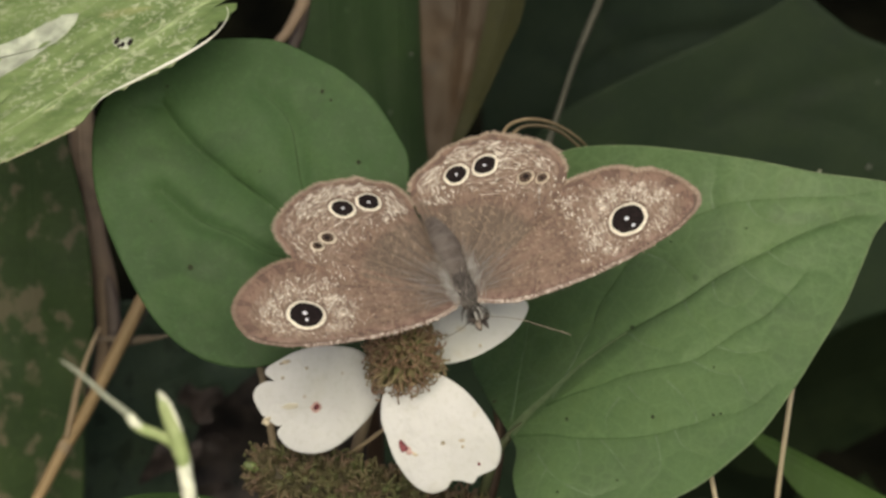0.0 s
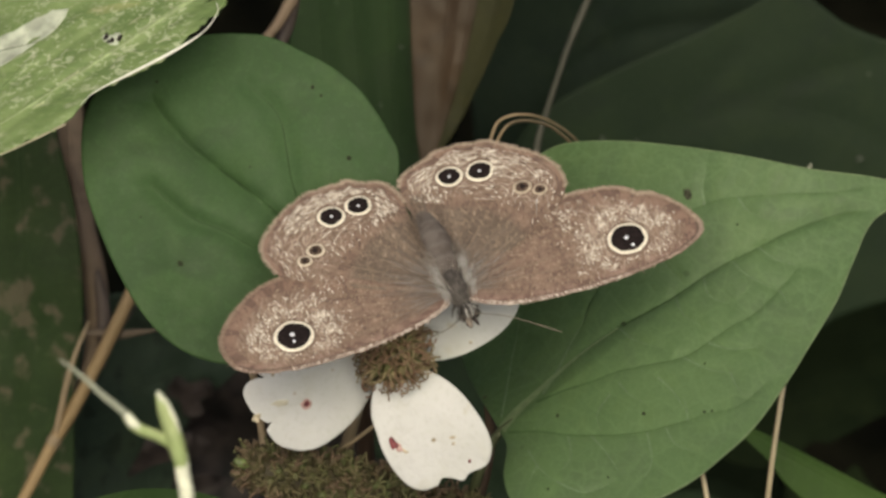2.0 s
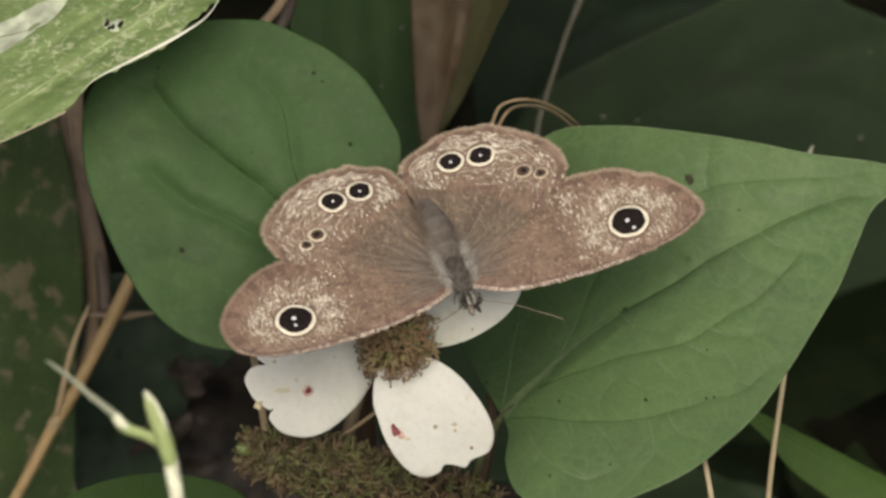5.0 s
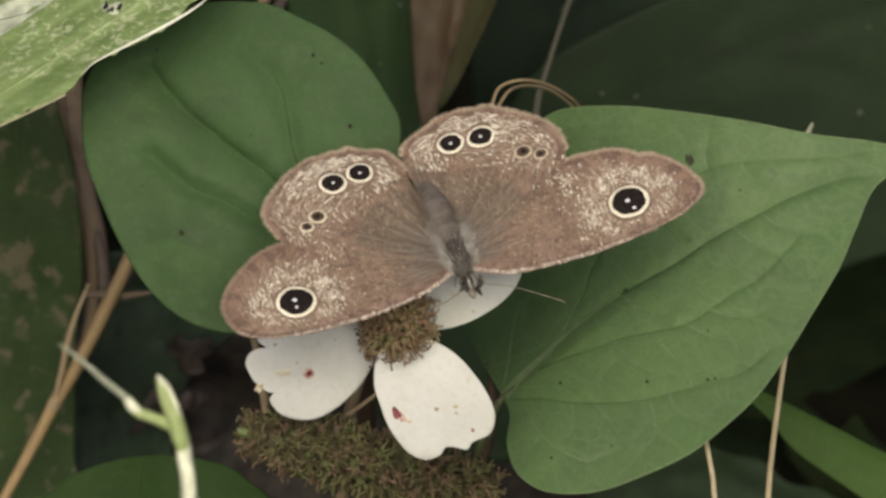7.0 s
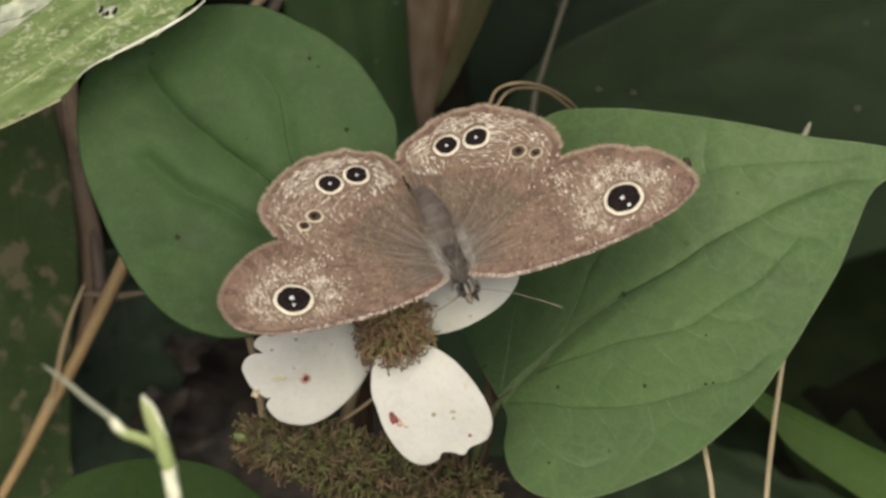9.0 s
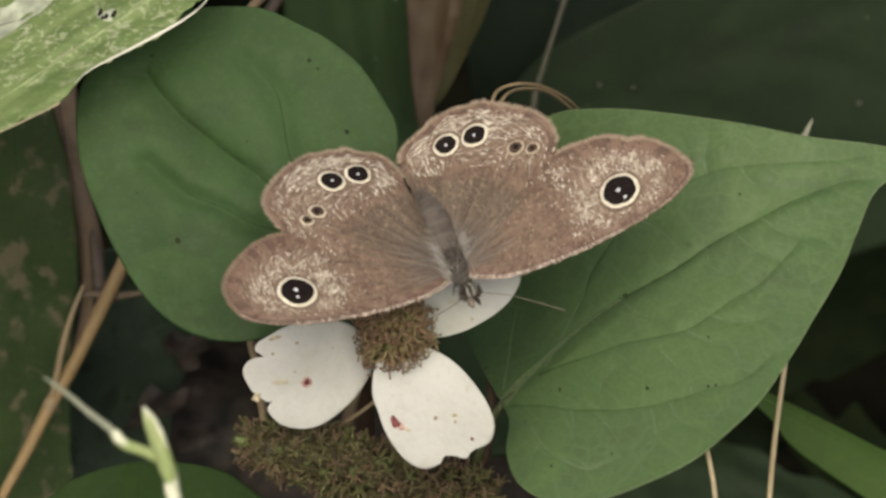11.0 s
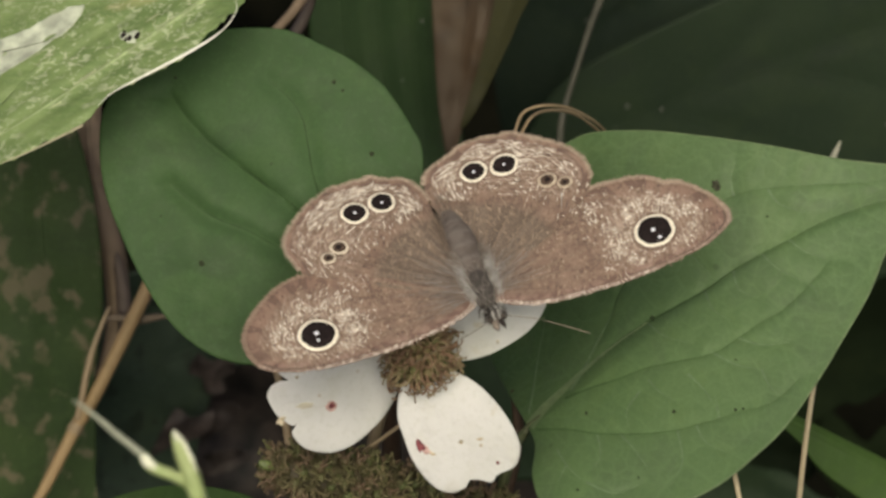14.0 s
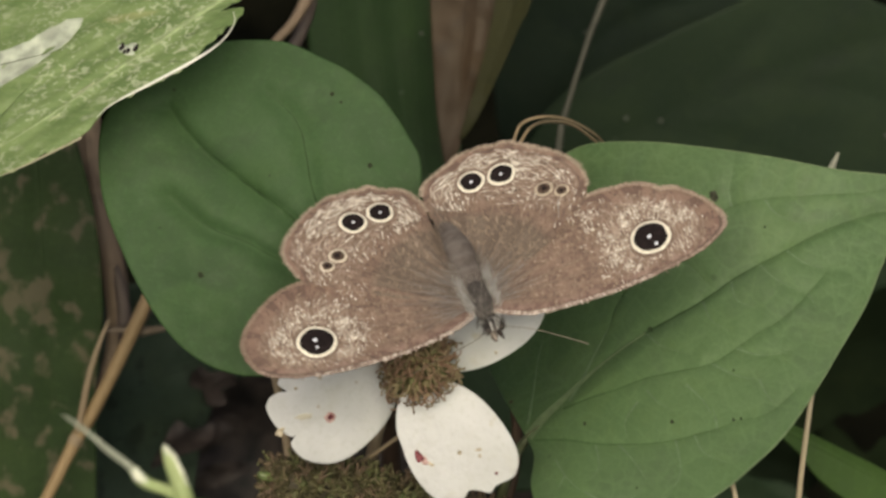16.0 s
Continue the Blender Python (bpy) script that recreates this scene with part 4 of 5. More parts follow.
    shade_leaf("round_leaf", "rounded mid-green leaf below the flowers", -18, [(-34.6, -26.6), (-31.9, -23.2), (-28.6, -21.5), (-24.4, -20.7), (-19.8, -21.0), (-16.2, -22.5), (-14.3, -26.3)], BG_LOW, (0.0, 0.0), 0.5, 12, 9.0,
               [[(-25, -27), (-25, -23), (-24.6, -21)]])
    shade_leaf("broad_grass", "narrow bright green grass blade in the undergrowth", -42, [(27.2, -16.4), (29.1, -16.8), (33.7, -19.1), (38.5, -21.6), (46.4, -26.0), (44.3, -31.3), (39.3, -27.3), (32.3, -22.3), (29.9, -19.4), (27.9, -17.5)], BLADE_GREEN, (0.0, 0.0), 0.3, 12, 10.0,
               [[(27.0, -16.6), (34, -20.2), (46, -27.0)]], 10, "grass", 0.08)


undergrowth()


def droplets():
    """Pale specks of dirt on the shaded leaves."""
    for x, y, z, r in ((16.5, 10.0, -82.5, 0.27), (19.8, 9.7, -82.8, 0.23), (13.0, 18.4, -95, 0.20), (-3.0, 18.2, -62.5, 0.22), (-4.9, 12.8, -62.8, 0.17), (23.5, 3.4, -80.0, 0.16), (41.5, 8.0, -82.0, 0.3)):
        ob = part("dirt_speck", ball(0, 0, 0, r, r * 0.85, r * 0.4, 10, 6), BRISTLE_DULL, None, "", spot(x, y, z))
        tagged(ob, "tiny pale speck of dirt on a shaded leaf", "speck", "dirt specks")


droplets()


def px_straw(name, label, points, radii, material, category="straw", steps=8, sides=8):
    """A dry stalk, as a thing at its first point."""
    p = np.array(points, float)
    ob = part(name, tube(p - p[0], radii, sides, steps), material, None, "", spot(*p[0]))
    return tagged(ob, label, category, "dry stalks")


thick = px_straw("straw", "thick golden dry straw leaning through the undergrowth", [(-25.5, -0.9, -49), (-27.4, -4.7, -49), (-28.9, -7.8, -49), (-30.8, -11.6, -49), (-32.7, -15.2, -49), (-34.4, -18.0, -49), (-36.5, -22.0, -49), (-38.5, -25.6, -49), (-40.6, -29.4, -49)], (0.62, 0.66, 0.66, 0.62, 0.66, 0.56, 0.5, 0.5), STRAW)
part("node", tube([(-8.61, -16.58, 0.0), (-8.9, -17.1, 0.0), (-9.19, -17.62, 0.0)], (0.6, 0.72, 0.56), 10), STRAW_MID, thick, "swollen darker joint")
px_straw("straw", "thin split straw beside a thicker one", [(-31.2, -7.1, -48.4), (-31.7, -8.3, -48.4), (-32.6, -10.6, -48.4), (-33.3, -13.1, -48.4), (-33.6, -14.6, -48.4), (-34.2, -17.2, -48.4)], (0.1, 0.2, 0.25, 0.3, 0.32, 0.28), STRAW_MID)
px_straw("straw", "thin dull straw lying across the gap", [(-31.9, -8.3, -50.5), (-30.3, -8.2, -50.5), (-28.8, -8.4, -50.5), (-27.2, -8.2, -50.5), (-25.6, -8.0, -50.5), (-23.7, -7.6, -50.5)], (0.15, 0.32, 0.46, 0.34, 0.14, 0.08), STRAW_DULL)
px_straw("straw", "very thin grey straw end beside a thick one", [(-28.5, -7.9, -51), (-27.7, -6.8, -51), (-26.7, -5.3, -51)], (0.16, 0.14, 0.10), STRAW_DIM)
stem = px_straw("withered_stalk", "dull brown withered stem behind the leaves", [(-33.6, 16.5, -55), (-33.4, 12.0, -55), (-33.2, 8.3, -55), (-32.6, 4.0, -55), (-32.1, 0.6, -55), (-31.3, -2.6, -55), (-30.9, -6.2, -55.4), (-31.3, -10.3, -56), (-32.8, -14.4, -56)], (1.3, 1.25, 1.25, 1.25, 1.25, 1.25, 1.15, 0.9, 0.4), WITHERED, sides=12)
part("sheath", tube([(2.2, -17.5, 0.7), (3.0, -20.5, 0.9), (3.4, -24.0, 0.9), (3.2, -28.0, 0.6)], (0.12, 0.55, 0.75, 0.3), 10), SHEATH, stem, "dark purplish sheath strip")
part("sheath", tube([(0.4, -2.0, 1.0), (0.2, -6.0, 1.1), (0.6, -10.5, 1.1), (1.4, -15.0, 1.0), (1.9, -20.0, 0.9)], (0.10, 0.32, 0.36, 0.3, 0.1), 8), WITHERED, stem, "pale dry sheath strip")
px_straw("withered_stalk", "brown stem end behind the leaf", [(-16.9, 16.0, -40), (-15.5, 17.6, -40), (-14.1, 19.1, -40), (-13.0, 20.9, -40), (-12.4, 22.4, -40), (-11.4, 28, -40)], (0.38, 0.42, 0.46, 0.56, 0.66, 0.8), WITHERED)
px_straw("withered_stalk", "dull brown second stem end behind the leaf", [(-14.5, 16.6, -43), (-13.6, 18.0, -43), (-12.9, 19.6, -43), (-12.4, 21.4, -42.5), (-11.8, 26.0, -42)], (0.56, 0.56, 0.52, 0.45, 0.4), SHEATH)
px_straw("straw", "thin pale stalk crossing a dark leaf", [(9.0, 2.0, -53), (9.5, 8.6, -54), (10.4, 11.9, -55), (11.5, 15.3, -55), (12.6, 18.4, -56), (14.9, 24.0, -57), (17.0, 30, -58)], (0.38, 0.30, 0.24, 0.34, 0.30), STALK_DIM)
px_straw("grass_loop", "thin arched dry grass stem", [(4.72, 8.67, -9), (5.39, 10.21, -9), (7.12, 10.79, -9), (9.32, 10.47, -12), (11.59, 9.23, -17), (13.11, 7.55, -21)], (0.14, 0.14, 0.13), STRAW_MID, steps=6)
px_straw("grass_loop", "thin arched dry grass stem", [(5.21, 8.48, -10), (6.17, 9.92, -10), (7.76, 10.37, -13), (10.01, 9.91, -18), (12.31, 8.13, -22)], (0.14, 0.14, 0.13), STRAW_MID, steps=6)
px_straw("dry_stub", "short pale dry grass tip behind a leaf", [(32.6, 4.4, -42), (33.2, 5.8, -42), (33.8, 7.1, -42)], (0.36, 0.30, 0.06), STUB)
px_straw("straw", "thin pale stalk standing below the broad leaf", [(29.6, -10.0, -14), (29.0, -14.0, -14), (28.3, -19.0, -14), (27.8, -24.0, -14), (27.4, -32.0, -15)], (0.22, 0.24, 0.26), STRAW_PALE)
px_straw("straw", "thin pale stalk standing below the broad leaf", [(21.5, -17.6, 1.5), (21.9, -19.6, 2.6), (22.4, -23.0, 1.5), (23.0, -32.0, -3)], (0.2, 0.22, 0.24), STRAW_PALE)
px_straw("withered_stalk", "thin brown stem behind white bracts", [(-15.8, -8.5, -16), (-15.0, -12.0, -16), (-14.4, -16.0, -16), (-14.0, -18.6, -16)], (0.3, 0.35, 0.4), STRAW_MID)
px_straw("withered_stalk", "brown stem between white bracts", [(-5.6, -10.5, -10), (-6.4, -14.0, -10), (-7.4, -18.0, -10), (-8, -26, -11)], (0.5, 0.55, 0.6), STRAW_MID)
px_straw("withered_stalk", "crooked reddish brown stem beside a white bract", [(4.5, -12.7, -14), (4.8, -15.5, -14), (4.5, -18.8, -14), (3.7, -21.7, -14), (3.0, -25.0, -14)], (0.35, 0.5, 0.42, 0.5, 0.6), STEM_RED)
px_straw("straw", "thin pale stalk under the bracts", [(-3.0, -13.2, -4), (-5.0, -14.9, -4), (-7.4, -16.6, -5), (-9.4, -17.6, -6)], (0.16, 0.18, 0.2), STRAW_MID)


# ---- flower and spent spike ----
def floret_mesh(name, material, tip, seed, plump=0.42, reach=0.95, loose=1.0, stout=1.0):
    """A small pod with three curled stamen threads; its foot is at the origin and it grows along z."""
    rnd = random.Random(seed)
    pod = ball(0, 0, plump * 0.7, plump, plump, plump * 1.1, 7, 5)
    me_parts = [pod]
    tips = []
    for k in range(4):
        a = 1.57 * k + rnd.random()
        r = plump * 0.55
        c, s = math.cos(a), math.sin(a)
        reach_k = reach * (0.75 + 0.5 * rnd.random())
        curl = (0.35 + 0.5 * rnd.random()) * loose
        tips.append(tube([(c * r, s * r, plump * 1.2), (c * (r + 0.12), s * (r + 0.12), plump * 1.2 + reach_k * 0.5),
                          (c * (r + curl * 0.6), s * (r + curl * 0.6), plump * 1.2 + reach_k * 0.85), (c * (r + curl * 1.0), s * (r + curl * 1.0), plump * 1.2 + reach_k * (1.0 - 0.5 * rnd.random()))],
                         [q * stout for q in (0.10, 0.07, 0.05, 0.085)], 4, 2))
    n_pod = len(pod[1])
    verts, faces = joined(pod, *tips)
    me = bpy.data.meshes.new(name)
    me.from_pydata([tuple(float(q) * MM for q in v) for v in verts], [], faces)
    me.materials.append(material)
    me.materials.append(tip)
    me.polygons.foreach_set("use_smooth", [True] * len(me.polygons))
    me.polygons.foreach_set("material_index", [0 if i < n_pod else 1 for i in range(len(me.polygons))])
    return me


def cover(spike, curve, radius, count, meshes, rnd, dome=True, unruly=0.3):
    """Florets in a spiral over a spike that runs along a curve."""
    c = spline(curve, 20)
    n = len(c)
    t = np.gradient(c, axis=0)
    t /= np.linalg.norm(t, axis=1)[:, None]
    for i in range(count):
        f = (i + 0.5) / count
        j = min(n - 1, int(f * n))
        a = i * 2.39996
        axis = Vector(t[j])
        side = axis.orthogonal().normalized()
        out = Matrix.Rotation(a, 3, axis) @ side
        cap = max(0.0, (f - 0.82) / 0.18) if dome else 0.0
        r = radius(f)
        way = (out * (1 - 0.85 * cap) + axis * (0.25 + 1.2 * cap)).normalized()
        p = Vector(c[j]) + out * r + axis * rnd.uniform(-0.2, 0.2)
        way = (way + Vector([rnd.uniform(-unruly, unruly) for _ in range(3)])).normalized()
        q = way.to_track_quat("Z", "Y")
        ob = new("floret", rnd.choice(meshes))
        ob.parent = spike
        s = rnd.uniform(0.8, 1.2)
        ob.matrix_basis = Matrix.LocRotScale(p * MM, q @ Euler((0, 0, rnd.uniform(0, 6.28))).to_quaternion(), (s, s, s))


def undercoat(spike, curve, radius, count, mesh, material, rnd):
    """Small florets packed over the spike, under those that can be told apart."""
    c = spline(curve, 20)
    t = np.gradient(c, axis=0)
    pod = [v.co.copy() / MM for v in mesh.vertices]
    shape = [tuple(f.vertices) for f in mesh.polygons]
    verts, faces = [], []
    for _ in range(count):
        j = rnd.randrange(len(c))
        axis = Vector(t[j]).normalized()
        out = Matrix.Rotation(rnd.uniform(0, 6.283), 3, axis) @ axis.orthogonal().normalized()
        way = (out + axis * rnd.uniform(-0.2, 0.7)).normalized()
        m = Matrix.LocRotScale(Vector(c[j]) + out * radius(j / len(c)), way.to_track_quat("Z", "Y") @ Euler((0, 0, rnd.uniform(0, 6.28))).to_quaternion(), Vector((1, 1, 1)) * rnd.uniform(0.55, 0.85))
        o = len(verts)
        verts += [m @ v for v in pod]
        faces += [tuple(q + o for q in f) for f in shape]
    tagged(part("floret_bed", (verts, faces), material, spike, "close bed of withered florets"), kind="stuff")


def bract(parent, outline, lift, spots, seed, cup, grow):
    """grow: the way, in degrees, from the bract's foot to its tip; faint pleats run along it."""
    c = np.mean(np.array(outline), axis=0)
    ca, sa = math.cos(radians(grow)), math.sin(radians(grow))

    def h(x, y):
        return lift[0] + lift[1] * (x - c[0]) + lift[2] * (y - c[1]) - cup * ((x - c[0]) ** 2 + (y - c[1]) ** 2) + 0.25 * noise.noise((x / 3, y / 3, seed)) \
            + 0.05 * noise.noise((x * 1.2, y * 1.2, seed)) + 0.005 * math.sin(5.0 * (-x * sa + y * ca) + 0.6 * noise.noise((x / 2, y / 2, seed + 4)))

    b = part("bract", sheet(outline, h, None, 6, 18, 0.3), BRACT, parent, "white petal-like bract with small stains")
    for x, y, r, sx, sy, turn, m in spots:
        part("blemish", disc(x, y, r, h, 0.04 if m is BLEMISH else 0.02, 14, sx, sy, turn, 0.5), m, b, "crimson blemish" if m is BLEMISH else "pink halo of a blemish" if m is BLUSH else "tan blemish")
    return b


def flower():
    rnd = random.Random(4)
    fl = thing("white_flower", spot(0, 0, 0), "white four-bracted flower with a brownish green spike", "flower")
    bract(fl, [(-5.1, -10.0), (-6.6, -8.3), (-8.8, -7.8), (-10.9, -8.0), (-12.2, -8.4), (-13.1, -8.9), (-14.1, -9.5), (-14.3, -10.1), (-13.6, -10.6), (-14.3, -10.7), (-15.0, -11.1), (-15.3, -11.9), (-14.9, -12.9), (-14.5, -13.5), (-13.4, -14.3), (-12.9, -14.1), (-13.4, -14.8), (-13.1, -15.5), (-12.3, -16.2), (-10.8, -16.6), (-9.2, -16.3), (-7.5, -15.2), (-5.9, -13.5), (-4.9, -11.5)], (2.8, -0.26, 0.24), [(-10.2, -12.75, 0.46, 1, 0.9, 0, BLUSH), (-10.2, -12.75, 0.26, 1, 1, 0, BLEMISH), (-14.3, -13.9, 0.45, 1, 0.7, 1, BLEMISH_TAN), (-12.4, -12.7, 0.5, 1.3, 0.5, 0.1, plain_material("faint_stain", (0.53, 0.49, 0.41), 0.6, 0.1)),
                            (-12.7, -9.1, 0.3, 1.6, 0.5, 0.3, BLEMISH_TAN), (-11.0, -9.6, 0.14, 1, 1, 0, BLEMISH_TAN), (-12.9, -10.4, 0.14, 1, 1, 0, BLEMISH_TAN)], 1.0, 0.012, 205)
    bract(fl, [(-4.3, -10.7), (-4.9, -11.9), (-5.0, -13.7), (-4.6, -15.0), (-4.0, -16.7), (-3.1, -18.2), (-2.0, -19.3), (-0.8, -19.7), (0.3, -19.3), (0.7, -18.7), (1.5, -18.7), (2.4, -18.9), (2.8, -18.4), (3.1, -18.2), (4.3, -17.6), (4.7, -16.3), (4.3, -14.8), (3.2, -13.0), (1.7, -11.3), (-0.0, -10.2), (-1.4, -9.9), (-3.1, -10.1)], (4.4, 0.0, 0.12), [(-2.85, -16.2, 0.5, 1.0, 0.6, -0.6, BLUSH), (-3.2, -15.9, 0.52, 0.6, 1.0, 0.45, BLEMISH), (-2.3, -16.5, 0.22, 1.3, 0.6, -0.5, BLEMISH_TAN), (0.0, -15.6, 0.2, 1, 1, 0, BLEMISH_TAN),
                            (1.5, -15.4, 0.2, 1.4, 0.6, 0, BLEMISH_TAN), (2.9, -17.3, 0.14, 1, 1, 0, BLEMISH), (1.6, -15.9, 0.14, 1, 1, 0, BLEMISH_TAN)], 2.0, 0.016, 290)
    bract(fl, [(-2.0, -7.3), (-0.6, -9.2), (2.1, -8.9), (4.8, -7.5), (6.4, -5.9), (6.8, -4.3), (4.4, -3.6), (0.7, -3.6), (-1.6, -5.4)], (2.4, -0.05, -0.05), [(3.0, -7.8, 0.12, 1, 1, 0, BLEMISH_TAN)], 3.0, 0.012, 20)
    curve = [(-3.0, -9.9, 1.0), (-3.1, -9.2, 3.5), (-3.0, -8.2, 6.0), (-2.8, -7.2, 8.0)]
    spike = part("spike", tube(curve, (1.7, 1.6, 1.3, 0.5), 12), FLORET, fl, "green-brown flower spike")
    meshes = [floret_mesh("floret", FLORET, FLORET_TIP, s, 0.40, 1.0, 1.25) for s in range(7)]
    cover(spike, curve, lambda f: 1.65 - 1.1 * max(0, f - 0.6) / 0.4, 120, meshes, rnd)
    part("stem", tube([(-3.0, -9.9, 1.2), (-2.9, -10.6, -2.5)] + to_ground(-2.6, -13.0, -10, (6, 40)), (0.7, 0.8, 1.2)), STEM_RED, fl)
    for pts in ([(-0.4, -9.0, 1.5), (-0.9, -10.4, 1.2)],):
        part("thread", tube([pts[0], ((pts[0][0] + pts[1][0]) / 2 + 0.1, -9.6, 1.5), pts[1]], (0.1, 0.08), 6), STRAW_DULL, fl)


flower()


def spent_spike():
    rnd = random.Random(9)
    sp = thing("spent_flower_spike", spot(0, 0, -3), "withered brown flower spike leaning under white bracts", "flower")
    curve = [(4.0, -23.6, -5.0), (-2.0, -21.6, -2.5), (-8.5, -19.7, -1.2), (-15.2, -18.0, 0.0)]
    core = part("spike", tube(curve, (0.7, 1.6, 1.85, 1.85, 1.8, 1.8, 0.9), 12), FLORET_CORE, sp, "brown withered spike")
    meshes = [floret_mesh("floret", FLORET_OLD, FLORET_OLD_TIP, 20 + s, 0.40, 0.62, 0.75, 1.7) for s in range(8)]
    cover(core, curve, lambda f: 2.0 - 1.0 * max(0, f - 0.75) / 0.25, 296, meshes, rnd, True, 0.85)
    undercoat(core, curve, lambda f: 1.75 - 0.9 * max(0, f - 0.75) / 0.25, 520, meshes[0], FLORET_OLD, rnd)
    part("bud", tube([(-15.0, -18.0, 1.0), (-15.7, -17.7, 1.6), (-16.2, -17.5, 1.8)], (0.4, 0.45, 0.2), 8), BUD, sp, "pale green bud at the tip")
    part("stem", tube([(4.0, -23.6, -5.0), (5.2, -24.6, -6.5)] + to_ground(6.0, -27.0, -10, (6, 40)), (0.9, 0.9, 1.2)), STEM_RED, sp)


spent_spike()


# ---- the grass in front ----
def front_grass():
    g = thing("grass_sprig", spot(-17.0, -16.7, 72), "pale green grass spikelet with a long bristle, swaying", "grass")
    part("stem", tube([(0.5, -30.0, -14.0), (0.2, -12.0, -5.0), (0.05, -3.0, -1.0), (0, 0, 0), (-0.27, 1.7, 0.1), (-0.4, 2.8, 0.1), (-0.75, 3.8, 0.1)], (0.55, 0.54, 0.52, 0.52, 0.50)), SPIKELET_PALE, g, "pale greenish white grass stem")
    part("spikelet", tube([(-0.33, 2.1, 0.14), (-0.50, 2.9, 0.3), (-0.80, 3.95, 0.4), (-1.24, 5.05, 0.5), (-1.65, 6.17, 0.5), (-1.97, 7.05, 0.4)], (0.42, 0.56, 0.60, 0.52, 0.40, 0.17), 12), SPIKELET, g, "green grass spikelet")
    part("husk", tube([(-0.42, 4.4, 0.62), (-0.86, 5.4, 0.72), (-1.32, 6.4, 0.70), (-1.72, 7.0, 0.5)], (0.05, 0.15, 0.13, 0.03), 8), SPIKELET_PALE, g, "pale husk along the spikelet")
    part("husk", tube([(-1.62, 6.3, 0.72), (-1.82, 6.8, 0.58), (-2.0, 7.15, 0.4)], (0.10, 0.20, 0.12), 8), SPIKELET_PALE, g, "whitish tip of the spikelet")
    side = part("spikelet", tube([(-0.7, 3.5, 0.2), (-1.99, 4.21, 0.3), (-3.11, 4.62, 0.2), (-3.67, 5.03, 0.2), (-4.05, 5.58, 0.1)], (0.40, 0.37, 0.38, 0.40, 0.32), 12), SPIKELET, g, "green side spikelet")
    part("joint", tube([(-3.2, 4.72, 0.32), (-3.66, 5.06, 0.34), (-4.02, 5.56, 0.24)], (0.24, 0.36, 0.28), 10), SPIKELET_PALE, side, "whitish joint below the bristle")
    part("bristle", tube([(-3.98, 5.46, 0.1), (-4.42, 5.89, 0.1), (-5.73, 6.92, 0), (-6.66, 7.76, -0.1), (-7.97, 8.79, -0.3), (-8.7, 9.25, -0.4)], (0.30, 0.26, 0.23, 0.19, 0.13, 0.03), 8), BRISTLE, g, "thin grey bristle")
    return g


GRASS = front_grass()


# ---- the butterfly ----
AXIS = Vector((0.33345, -0.71129, 0.61877))
BACK = Vector((-0.07832, 0.63317, 0.77004))
SIDE = AXIS.cross(BACK)
STAND = PLANT @ Matrix.Translation(Vector((0.890, -2.417, 7.984)) * MM) @ Matrix((SIDE, AXIS, BACK)).transposed().to_4x4()


def stroke(p, way, long, wide, h, up, bend=0.0):
    """A tiny flat scale or hair that lies on a sheet: three cross-lines, tapered to its tip."""
    d = np.array((math.cos(way), math.sin(way)))
    s = np.array((-d[1], d[0]))
    verts = []
    for f, w in ((0.0, 0.55), (0.5, 1.0), (1.0, 0.25)):
        c = p + d * long * f + s * bend * math.sin(f * math.pi)
        for e in (-1, 1):
            q = c + s * e * wide * w
            verts.append((q[0], q[1], h(q[0], q[1]) + up))
    return verts, [(1, 0, 2, 3), (3, 2, 4, 5)]


def strokes(name, many, turned, material, w, words):
    verts, faces = [], []
    for v, f in many:
        o = len(verts)
        verts += v
        faces += [tuple(q + o for q in face) for face in f]
    v, f = turned((verts, faces))
    tagged(part(name, (v, [face[::-1] for face in f]), material, w, words), kind="stuff")


def fringe(w, c, centre, h, turned, hair, words, rnd, long, lean, tick, inset):
    """Fine hairs side by side along a piece of a wing's edge. lean: by how much they lie over towards the tip."""
    many = []
    c = np.array(c)
    t = np.gradient(c, axis=0)
    for i in range(len(c)):
        out = c[i] - np.array(centre)
        n = np.array((t[i][1], -t[i][0]))
        n = n / (np.linalg.norm(n) + 1e-9) * (1 if n @ out > 0 else -1)
        for _ in range(2):
            k = c[i] + t[i] * rnd.uniform(-0.5, 0.5) - n * rnd.uniform(inset, inset + 0.2)
            a = math.atan2(n[1], n[0]) + lean + rnd.uniform(-0.35, 0.35)
            many.append(stroke(k, a, long * rnd.uniform(0.65, 1.25), tick * rnd.uniform(0.7, 1.5), h, rnd.uniform(0.02, 0.05), rnd.uniform(-0.03, 0.03)))
    strokes("fringe", many, turned, hair, w, words)


def step(v, lo, hi):
    f = min(1.0, max(0.0, (v - lo) / (hi - lo)))
    return f * f * (3 - 2 * f)


